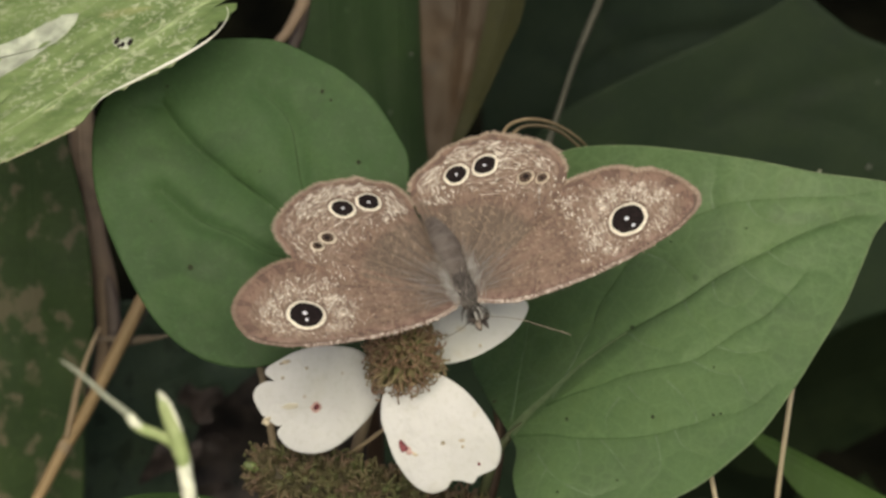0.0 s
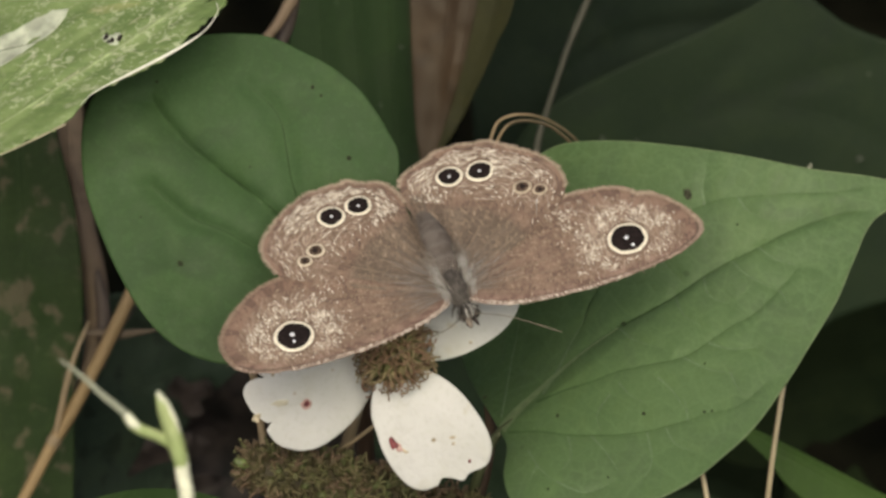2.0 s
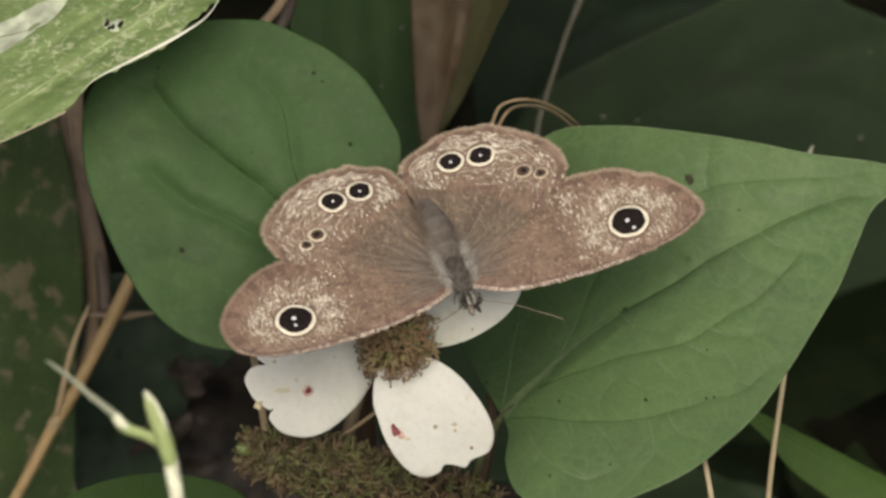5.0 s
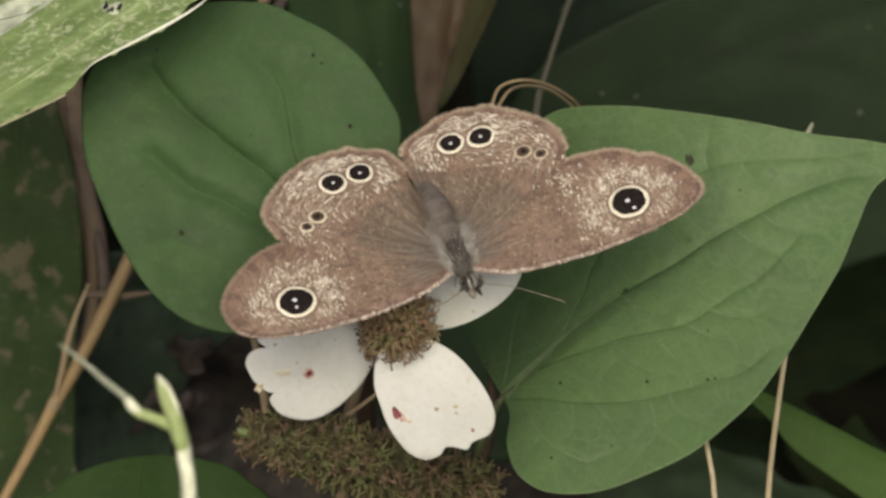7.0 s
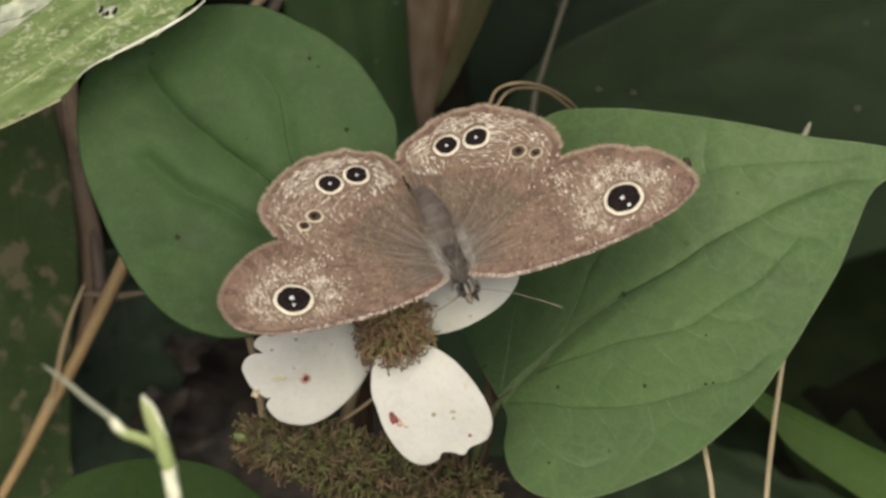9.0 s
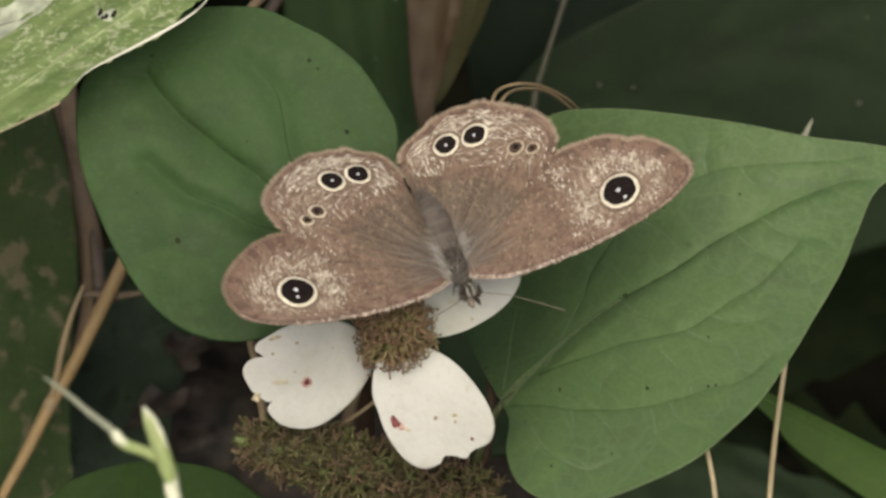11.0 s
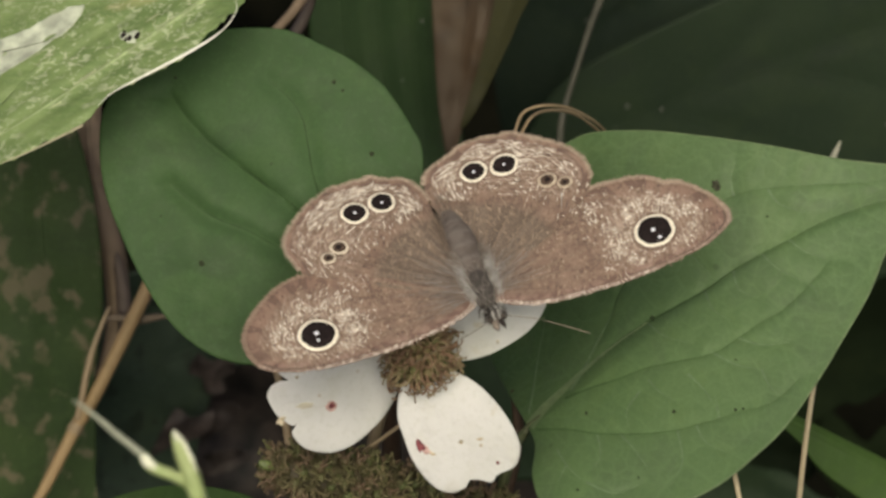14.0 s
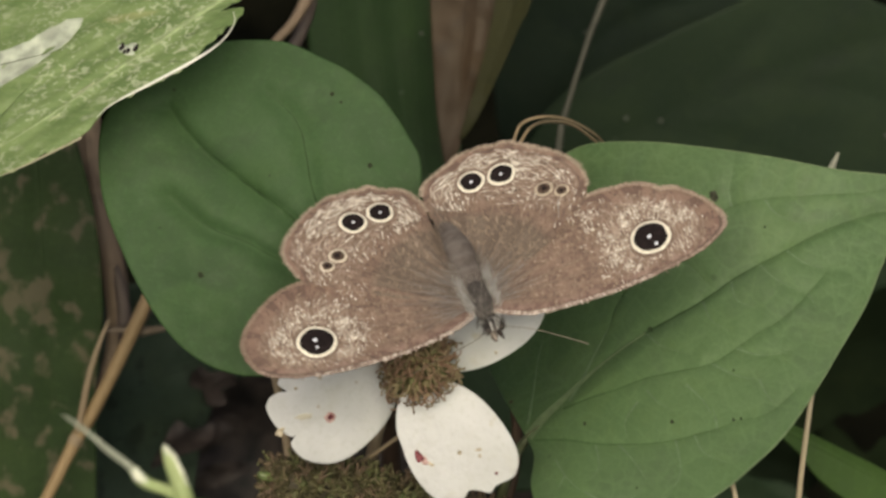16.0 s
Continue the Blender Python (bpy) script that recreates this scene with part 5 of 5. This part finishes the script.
def scatter(w, outline, spots, root, h, turned, hind, rnd, seed):
    """Silvery and dark scales: on a hindwing wavy strokes along the margin, on a forewing short ones round the eyespot."""
    edge = spline(outline, 10, True)
    n = len(edge)
    outer = edge[int(n * (0.22 if hind else 0.36)):int(n * (0.86 if hind else 0.72))]
    front = edge[int(n * 0.03):int(n * 0.36)]
    along = np.gradient(outer, axis=0)
    nxt = np.roll(edge, -1, axis=0)
    lo, hi = edge.min(axis=0), edge.max(axis=0)
    pale, tan, dark = [], [], []
    ex, ey = spots[0][:2]
    far_eye = math.hypot(ex - root[0], ey - root[1])
    for _ in range(15000 if hind else 21000):
        p = np.array((rnd.uniform(lo[0], hi[0]), rnd.uniform(lo[1], hi[1])))
        cut = ((edge[:, 1] > p[1]) != (nxt[:, 1] > p[1])) & (p[0] < (nxt[:, 0] - edge[:, 0]) * (p[1] - edge[:, 1]) / (nxt[:, 1] - edge[:, 1] + 1e-12) + edge[:, 0])
        if cut.sum() % 2 == 0:
            continue
        gap = np.hypot(outer[:, 0] - p[0], outer[:, 1] - p[1])
        k = int(gap.argmin())
        gap = float(gap[k])
        if gap < 0.2:
            continue
        r = math.hypot(p[0] - root[0], p[1] - root[1])
        clump = 0.5 + 0.9 * noise.noise((p[0] / 0.9, p[1] / 0.9, seed)) + 0.4 * noise.noise((p[0] / 2.6, p[1] / 2.6, seed + 5))
        eye = min(math.hypot(p[0] - q[0], p[1] - q[1]) / q[2] for q in spots)
        if eye < 1.12:
            continue
        if hind:
            pair = math.hypot(p[0] - (ex + spots[1][0]) / 2, p[1] - (ey + spots[1][1]) / 2)
            likely = step(gap, 0.40, 0.9) * step(r, 8.2, 9.4) * (0.20 + 0.80 * max(0, clump)) * step(eye, 1.1, 1.35)
            likely *= (1.0 - 0.85 * step(gap, 2.0, 3.2)) * (1.0 - 0.85 * step(pair, 3.8, 6.4)) * (0.3 + 0.7 * step(p[0], 0.6, 2.4)) * 1.65
            a = math.atan2(along[k][1], along[k][0]) + rnd.uniform(-0.22, 0.22) + 0.5 * noise.noise((p[0] / 0.7, p[1] / 0.7, seed + 9))
            long, wide = rnd.uniform(0.22, 0.62), rnd.uniform(0.026, 0.052)
            keep = 0.30
        else:
            e = math.hypot(p[0] - ex, p[1] - ey)
            ring = math.exp(-((e - 2.8) / 0.95) ** 2)
            belt = math.exp(-((r - far_eye + 3.1) / 1.15) ** 2)
            likely = (step(gap, 1.2, 2.3) if seed > 20 else step(gap, 0.45, 1.5)) * (1.15 * ring + (0.45 if seed > 20 else 0.60) * belt) * max(0.05, clump) * step(float(np.hypot(front[:, 0] - p[0], front[:, 1] - p[1]).min()), 0.6, 2.4)
            a = math.atan2(p[1] - root[1], p[0] - root[0]) + 1.57 + rnd.uniform(-0.75, 0.75)
            long, wide = rnd.uniform(0.14, 0.36), rnd.uniform(0.028, 0.055)
            keep = 0.34
        if rnd.random() < (0.02 if hind else 0.045) * step(r, 3.0, 7.0) * step(gap, 0.5, 1.2):
            tan.append(stroke(p, a, long * 1.2, wide, h, rnd.uniform(0.02, 0.04), rnd.uniform(-0.07, 0.07)))
        elif rnd.random() < likely * keep * 1.6:
            pale.append(stroke(p, a, long, wide, h, rnd.uniform(0.03, 0.07), rnd.uniform(-0.07, 0.07)))
        elif rnd.random() < 0.030 * (1.0 + (5.0 if hind else 2.0) * likely) * step(r, 5.0, 9.0):
            dark.append(stroke(p, a, long, wide * 1.1, h, rnd.uniform(0.03, 0.05), rnd.uniform(-0.05, 0.05)))
    strokes("scale_bloom", pale, turned, FLECK, w, "silvery pale scales")
    strokes("scale_bloom", tan, turned, FLECK_TAN, w, "dull tan scales")
    strokes("scale_bloom", dark, turned, FLECK_DARK, w, "dark brown scales")


def wing(parent, name, outline, spots, root, centre, material, side, ribs, label, rays, droop=0.0008):
    """A flat, finely ribbed wing in the body's space; side +1 or -1 mirrors it. rays: ends of its veins."""
    hind = name == "hindwing"
    rnd = random.Random(11 + side + 3 * hind)

    def h(x, y):
        a = math.atan2(y - root[1], x - root[0])
        r = math.hypot(x - root[0], y - root[1])
        return 0.030 * math.cos(a * 24) * min(1, r / 6) + 0.10 * noise.noise((x / 4, y / 4, 3.0)) - droop * r * r

    def turned(data):
        v, f = data
        if side < 0:
            return [(-q[0], q[1], q[2]) for q in v], [face[::-1] for face in f]
        return v, f

    flat = sheet(outline, h, centre, 8, 34, 0.07, 0.16, 2.0 + side)
    w = part(name, turned(flat), material, parent, label)
    edge = spline(outline, 8, True)
    n = len(edge)
    lo, hi = int(n * ribs[0]), int(n * ribs[1])
    outer = edge[lo if hind else int(n * 0.36):hi]
    rim = w.data.attributes.new("margin", "FLOAT", "POINT")
    rim.data.foreach_set("value", [float(np.hypot(outer[:, 0] - q[0], outer[:, 1] - q[1]).min()) for q in flat[0]])
    if not hind:
        lead = edge[lo:int(n * 0.38)]
        costa = w.data.attributes.new("costa", "FLOAT", "POINT")
        costa.data.foreach_set("value", [float(np.hypot(lead[:, 0] - q[0], lead[:, 1] - q[1]).min()) for q in flat[0]])
    spans = [(lo, hi, FRINGE, "soft pale hair fringe", 0.36, 0.0, 0.022, 0.02)]
    if not hind:
        end = int(n * (0.30 if side > 0 else 0.23))
        spans = [(lo, end, COSTA, "ticked pale front edge", 0.36, -0.35, 0.034, 0.16), (end - 3, int(n * 0.40), COSTA_DULL, "short dull hair of the front edge", 0.30, -0.35, 0.028, 0.16),
                 (int(n * 0.40) - 3, hi, FRINGE_BROWN if side > 0 else FRINGE, "soft brown hair fringe", 0.36, 0.0, 0.022, 0.2)]
    for first, last, hair, words, long, lean, tick, inset in spans:
        line = [tuple(edge[i % n]) for i in range(first, last, 2)]
        fringe(w, spline(line, 9), centre, h, turned, hair, words, rnd, long, lean, tick, inset)
    if not hind:
        front = [tuple(q + (np.array(centre) - q) / np.linalg.norm(np.array(centre) - q) * 0.42) for q in edge[lo + 3:int(n * 0.40):4]]
        part("vein", turned(rib(front[::-1], lambda a, b: h(a, b) + 0.02, 0.13, 0.04, 4)), FLECK_DARK, w, "dark vein along the front edge")
    # veins fan out from the root
    for x, y, bow in rays:
        ax, ay = root[0] + 0.10 * (x - root[0]), root[1] + 0.10 * (y - root[1])
        mx, my = (ax + x) / 2 - bow * (y - ay), (ay + y) / 2 + bow * (x - ax)
        part("vein", turned(rib([(ax, ay), (mx, my), (x, y)], lambda a, b: h(a, b) + 0.02, 0.075, 0.025, 12)), WING_VEIN, w, "fine raised wing vein")
    # long hairs lie over the root
    many = []
    for _ in range(230 if hind else 130):
        a = rnd.uniform(-1.55, -0.05) if hind else rnd.uniform(-0.62, 0.25)
        r = rnd.uniform(0.5, 2.4) + (rnd.random() ** 3) * 3.0
        p = np.array((root[0] + r * math.cos(a), root[1] + r * math.sin(a)))
        many.append(stroke(p, a + rnd.uniform(-0.14, 0.14), rnd.uniform(0.8, 2.2), rnd.uniform(0.009, 0.017), h, rnd.uniform(0.04, 0.12), rnd.uniform(-0.12, 0.12)))
    strokes("hair", many, turned, ROOT_HAIR, w, "grey hair over the wing root")
    scatter(w, outline, spots, root, h, turned, hind, rnd, 20.0 + side)
    for x, y, r, pr, glints in spots:
        eye = part("eyespot", turned(disc(x, y, r, h, 0.07, 30, 1.03, 0.97, 0.3, 0.06)), RING if r > 0.85 else RING_MID if side > 0 else RING_DULL, w, "yellowish ring of an eyespot")
        me = eye.data
        # ring, black centre and pale glints are one patch of scales
        pv, pf = turned(disc(x, y, pr, lambda a, b: h(a, b) + 0.07, 0.03, 26, 1.03, 0.95, 0.4, 0.11))
        datas = [(pv, pf, 1)]
        for gx, gy, gr in glints:
            gv, gf = turned(disc(x + gx, y + gy, gr, lambda a, b: h(a, b) + 0.10, 0.03, 10, 1.0, 1.0, 0, 0.2))
            datas.append((gv, gf, 2))
        bm = bmesh.new()
        bm.from_mesh(me)
        for v, f, mi in datas:
            made = [bm.verts.new(Vector(q) * MM) for q in v]
            for face in f:
                nf = bm.faces.new([made[q] for q in face])
                nf.material_index = mi
                nf.smooth = True
        bm.to_mesh(me)
        bm.free()
        me.materials.append(PUPIL if r > 0.85 else PUPIL_BROWN)
        me.materials.append(GLINT if r > 0.85 else PUPIL)
    return w


def butterfly():
    b = thing("butterfly", STAND, "brown butterfly with ringed eyespots, wings spread on a flower", "butterfly")
    fore_l = [(0.5, 2.0), (0.95, 3.05), (3.15, 4.05), (6.2, 4.72), (9.58, 5.07), (13.05, 5.09), (16.3, 4.56), (18.29, 3.65), (19.0, 2.04), (19.0, 0.41), (18.25, -0.97), (16.86, -2.4), (14.9, -3.76),
              (12.85, -4.35), (11.06, -4.2), (8.67, -3.2), (5.96, -1.7), (3.25, -0.2), (1.2, 0.9)]
    fore_r = [(0.5, 2.0), (0.98, 3.15), (3.4, 4.75), (5.85, 5.53), (8.94, 6.07), (12.13, 6.34), (15.16, 6.32), (17.75, 6.03), (19.91, 5.1), (20.46, 4.1), (20.21, 2.72), (19.3, 0.9), (18.23, -0.53),
              (17.45, -1.02), (16.95, -1.15), (16.5, -1.75), (15.21, -2.65), (13.71, -3.1), (12.3, -3.4), (11.0, -3.4), (8.7, -2.4), (5.9, -1.0), (3.0, 0.5), (1.2, 1.1)]
    hind_l = [(0.9, 1.3), (3.2, 0.8), (7.0, -1.1), (10.5, -2.9), (12.1, -3.9), (12.5, -4.66), (12.93, -6.54), (12.59, -8.05), (11.36, -9.46), (9.53, -10.98), (7.5, -12.02), (6.6, -11.98), (5.55, -12.2), (4.6, -12.1), (4.05, -12.3),
              (3.04, -11.7), (1.7, -11.4), (0.86, -10.37), (0.42, -8.9), (0.45, -7.34), (0.5, -5.8), (0.5, -3.66), (0.6, -0.9)]
    hind_r = [(0.9, 1.3), (3.2, 0.9), (7.0, -0.5), (9.6, -1.8), (10.9, -2.6), (11.73, -3.68), (12.1, -5.17), (11.77, -6.81), (10.93, -8.29), (9.71, -9.53), (9.2, -9.95), (8.7, -10.61), (7.61, -11.5), (6.5, -11.75), (5.56, -12.2),
              (3.6, -12.32), (2.9, -12.0), (1.98, -11.88), (0.48, -11.35), (-0.22, -10.27), (-0.3, -8.78), (-0.15, -6.22), (0.3, -2.5), (0.6, -0.5)]
    big = {1: [(0.08, -0.10, 0.20), (0.16, 0.60, 0.13)], -1: [(-0.08, -0.10, 0.18), (0.16, 0.76, 0.15)]}
    one = [(0.0, 0.05, 0.13)]
    fore_rays = [(17.6, 3.2, 0.05), (17.6, 1.2, 0.03), (16.4, -1.0, 0.0), (14.6, -2.6, -0.02), (12.2, -3.4, -0.03), (9.0, -2.3, -0.02)]
    hind_rays = [(11.2, -4.4, 0.03), (11.0, -6.6, 0.02), (9.6, -8.8, 0.0), (7.7, -10.4, -0.02), (5.2, -10.9, -0.03), (3.0, -10.8, -0.04), (1.4, -10.0, -0.04)]
    wings = {}
    for side, key, fo, hi_, fe, he, pale_f, pale_h in (
            (1, "a", fore_l, hind_l, [(13.24, 1.74)], [(6.45, -8.95), (4.0, -9.45), (8.8, -5.9), (10.0, -5.05)], (13.6, 1.3, 4.1, 3.9, 20), (5.6, -6.6, 8.6, 4.9, -20)),
            (-1, "b", fore_r, hind_r, [(14.55, 2.94)], [(6.2, -8.75), (3.8, -9.42), (8.75, -5.56), (9.95, -4.6)], (14.6, 2.4, 4.2, 4.1, 20), (5.4, -6.6, 8.6, 4.9, -20))):
        s = side
        fspots = [(x, y, 1.58, 1.30, big[s]) for x, y in fe]
        hspots = [(x, y, r, p, g) for (x, y), r, p, g in zip(he, (1.14, 1.12, 0.77, 0.62), (0.90, 0.88, 0.53, 0.42), (one, one, [(0.05, 0, 0.25)], [(0, 0.04, 0.18)]))]
        fm = wing_material("forewing_scales", [(s * x, y, 1.62) for x, y in fe], (s * pale_f[0], pale_f[1], pale_f[2], pale_f[3], s * pale_f[4]), (0, 1.5, 7.5))
        hm = wing_material("hindwing_scales", [(s * q[0], q[1], q[2]) for q in hspots], (s * pale_h[0], pale_h[1], pale_h[2], pale_h[3], s * pale_h[4]), (0, 1.0, 9.0), True)
        wings["fore", s] = wing(b, "forewing", fo, fspots, (0, 2.0), (9.5, 1.2), fm, s, (0.02, 0.80), "brown forewing with one large eyespot", fore_rays)
        hind = wing(b, "hindwing", hi_, hspots, (0, 1.0), (6, -5.5), hm, s, (0.22, 0.80), "brown hindwing with four eyespots", hind_rays, 0.0022)
        wings["hind", s] = hind
        if s < 0:
            # a pale rib paints the highlight along a wing vein
            part("crease", rib([(-9.35, -3.75), (-9.05, -3.0), (-8.75, -2.1)], lambda x, y: 0.10 - 0.0022 * (x * x + (y - 1) ** 2), 0.06, 0.05), FUR_PALE, hind, "short pale streak painted as a vein highlight below an eyespot")
    # body along the y axis, head in front, a little to one side between the wing roots
    shift = pose(-0.45 * MM, 0, 0)
    part("thorax", ball(0, 1.4, -0.15, 1.0, 2.2, 1.0, 18, 12), BODY, b, "dark bristly thorax", shift)
    abd = tube([(0, 0.6, -0.3), (-0.1, -1.0, -0.3), (-0.15, -3.5, -0.35), (-0.15, -5.6, -0.8), (-0.1, -7.4, -1.3), (-0.1, -8.6, -1.7)], (0.9, 1.2, 1.26, 1.12, 0.9, 0.3), 18, 6)
    part("abdomen", ([(q[0], q[1], q[2] * 0.8 + 0.02 * math.sin(q[1] * 6.3)) for q in abd[0]], abd[1]), ABDOMEN, b, "grey-brown furry abdomen", shift)
    head = part("head", ball(0, 4.05, 0.0, 0.68, 0.70, 0.66, 16, 10), BODY, b, "small dark head", pose(-0.45 * MM, 0.22 * MM, 0))
    for s in (1, -1):
        part("eye", ball(s * 0.55, 4.25, 0.05, 0.36, 0.44, 0.42, 14, 10), EYE, head, "glossy dark eye")
        size = (0.22, 0.32, 0.10) if s > 0 else (0.16, 0.19, 0.05)
        part("palp", tube([(s * 0.22, 4.6, 0.0), (s * 0.28, 5.15, 0.2), (s * 0.32, 5.75, 0.35)], size, 8), FUR_PALP if s > 0 else EYE, head, "hairy grey-brown palp" if s > 0 else "short dark palp")
        part("stripe", tube([(s * 0.16, 3.6, 0.64), (s * 0.22, 4.0, 0.70), (s * 0.24, 4.45, 0.58), (s * 0.2, 4.7, 0.34)], (0.05, 0.09, 0.09, 0.06), 7), FUR_PALE, head, "pale stripe beside the eye")
    part("antenna", tube([(-0.4, 4.5, 0.35), (-2.6, 5.6, 0.2), (-4.8, 6.5, -0.9), (-6.6, 7.2, -2.0)], (0.030, 0.028, 0.034, 0.050), 6), ANTENNA, head, "thin pale antenna")
    part("antenna", tube([(0.4, 4.5, 0.35), (2.2, 4.5, -0.6), (4.6, 4.3, -1.4), (7.0, 4.4, -2.0)], (0.032, 0.03, 0.03, 0.05), 6), STRAW_DULL, head, "thin pale antenna")
    for s, y in ((1, 2.6), (-1, 2.6), (1, 1.2), (-1, 1.2)):
        part("leg", tube([(s * 0.6, y, -0.7), (s * 0.7, y - 0.3, -1.5), (s * 0.6, y - 0.9, -2.8), (s * 0.5, y - 1.5, -4.0)], (0.09, 0.07, 0.05, 0.04), 6), BODY_GREY, b, "", shift)
    rnd = random.Random(2)

    def hairs(n, where, length, wide):
        verts, faces = [], []
        for _ in range(n):
            p, d = where()
            d = Vector(d).normalized()
            s = d.orthogonal().normalized()
            s = Matrix.Rotation(rnd.uniform(0, 6.28), 3, d) @ s
            L = length * rnd.uniform(0.6, 1.3)
            bend = Vector((rnd.uniform(-0.3, 0.3), -0.35, rnd.uniform(-0.2, 0.2))) * L
            o = len(verts)
            p = Vector(p)
            verts += [p + s * wide, p - s * wide, p + d * L * 0.6 + s * wide * 0.7 + bend * 0.3, p + d * L * 0.6 - s * wide * 0.7 + bend * 0.3, p + d * L + bend]
            faces += [(o, o + 1, o + 3, o + 2), (o + 2, o + 3, o + 4)]
        return verts, faces

    def on_thorax():
        a, y = rnd.uniform(0, 3.14159), rnd.uniform(-0.8, 3.6)
        r = 0.95 * math.sqrt(max(0.05, 1 - ((y - 1.4) / 2.2) ** 2))
        return (math.cos(a) * r, y, math.sin(a) * r - 0.1), (math.cos(a), rnd.uniform(-0.9, 0.3), math.sin(a) * 0.8)

    def on_wing_root():
        s = rnd.choice((1, -1))
        y = rnd.uniform(-2.2, 2.8)
        return (s * rnd.uniform(0.4, 1.2), y, 0.3 + rnd.uniform(0, 0.2)), (s * rnd.uniform(0.7, 1.7), rnd.uniform(-1.3, 0.2), 0.10 + 0.15 * rnd.random())

    def on_abdomen():
        a, y = rnd.uniform(0.2, 2.94), rnd.uniform(-8.5, -0.4)
        r = 1.0 + 0.07 * y * 0.85
        return (math.cos(a) * r * 0.9, y, math.sin(a) * r * 0.9 - 0.6), (math.cos(a) * 0.6, -1.2, math.sin(a) * 0.3)

    def on_head():
        a, y = rnd.uniform(0, 3.14159), rnd.uniform(3.5, 4.7)
        return (math.cos(a) * 0.7, y, math.sin(a) * 0.7), (math.cos(a), rnd.uniform(-0.2, 0.8), math.sin(a))

    tagged(part("fur", hairs(200, on_thorax, 0.55, 0.016), FUR, b, "grey hair on the thorax", shift), kind="stuff")
    tagged(part("fur", hairs(130, on_thorax, 0.34, 0.03), FUR_DARK, b, "dark hair on the thorax", shift), kind="stuff")
    tagged(part("fur", hairs(420, on_wing_root, 0.95, 0.014), FUR, b, "grey hair over the wing roots", shift), kind="stuff")
    tagged(part("fur", hairs(520, on_abdomen, 0.7, 0.018), BODY_GREY, b, "brown hair on the abdomen", shift), kind="stuff")
    def on_tuft():
        s = rnd.choice((1, -1))
        return (s * rnd.uniform(0.7, 1.25), rnd.uniform(-0.6, 3.3), rnd.uniform(0.3, 0.60)), (s * rnd.uniform(0.2, 0.8), rnd.uniform(-1.2, -0.3), 0.25)

    tagged(part("fur", hairs(240, on_tuft, 0.95, 0.018), FUR_PALE, b, "pale hair tufts beside the thorax", shift), kind="stuff")

    def on_side():
        s, y = rnd.choice((1, -1)), rnd.uniform(-6.6, 0.2)
        return (s * rnd.uniform(0.75, 1.25) - 0.1, y, 0.10 + 0.12 * y * (y < -3.0) * 0.5 + rnd.uniform(0, 0.25)), (s * rnd.uniform(0.15, 0.7), -1.0, 0.12)

    tagged(part("fur", hairs(330, on_side, 1.15, 0.016), BODY_BROWN, b, "brown hair along the abdomen", shift), kind="stuff")
    tagged(part("fur", hairs(70, on_head, 0.40, 0.035), FUR_PALE, head, "pale hair on the head"), kind="stuff")
    tagged(part("fur", hairs(160, on_head, 0.45, 0.04), FUR_DARK, head, "dark hair on the head"), kind="stuff")
    return wings


WINGS = butterfly()


# ---- movement ----
def motions():
    # lift of the wings over the body's plane, in degrees
    lift = [(0.0, 17.0), (0.7, 17.1), (0.8, 3.3), (1.0, 3.7), (1.5, 4.3), (2.0, 4.7), (2.8, 4.8), (2.9, 11.5), (3.0, 18.3), (3.1, 18.7), (3.5, 19.2), (3.8, 19.2), (3.9, 17.6), (4.0, 6.3), (4.2, 6.5),
            (6.3, 7.2), (7.0, 7.8), (7.7, 7.4), (7.8, 12.2), (8.5, 12.0), (9.2, 12.3), (11.3, 18.8), (11.8, 18.6), (11.9, 6.6), (12.5, 7.3), (13.0, 7.5), (14.0, 8.1), (14.6, 8.0), (14.85, 10.0), (16.0, 10.3)]
    for (kind, side), w in WINGS.items():
        more = 2.46 if kind == "hind" else 0.0
        walk(w, [(t, pose(0, -0.07 * more * MM, -0.08 * more * MM, 0, -side * (a + more), 0)) for t, a in lift])
    # the sprig nods about its foot in the draught
    sway = [(0.0, 0.0, 0.0, -0.0), (0.5, 0.47, 0.03, -0.57), (1.0, 0.19, -0.02, -0.22), (1.5, -0.16, -0.1, 0.2), (2.0, 0.47, 0.1, -0.57), (2.5, -0.3, -0.11, 0.36), (3.0, 0.12, -0.07, -0.15), (3.5, 0.24, 0.05, -0.29), (4.0, -0.13, -0.12, 0.16), (6.5, -0.46, -0.03, 0.55), (7.0, 0.21, 0.25, -0.25), (7.5, -0.34, -0.17, 0.41), (8.0, -0.12, -0.02, 0.14), (8.5, 0.17, 0.18, -0.2), (9.0, -0.48, -0.05, 0.58), (11.5, -0.49, -0.04, 0.58), (12.0, -0.14, 0.03, 0.17), (12.5, -0.19, -0.21, 0.22), (13.0, -0.11, -0.1, 0.14), (13.5, -0.68, -0.25, 0.81), (14.0, 0.02, -0.05, -0.02), (14.5, -0.59, -0.1, 0.71), (15.0, 0.22, 0.07, -0.26), (15.5, 0.57, 0.11, -0.68), (16.0, -0.4, -0.27, 0.48)]
    foot = PLANT @ pose(-17.0 * MM, -16.7 * MM, 72 * MM)
    walk(GRASS, [(t, foot @ pose(dx * MM, dy * MM, 0, 0, 0, rz)) for t, dx, dy, rz in sway])


motions()
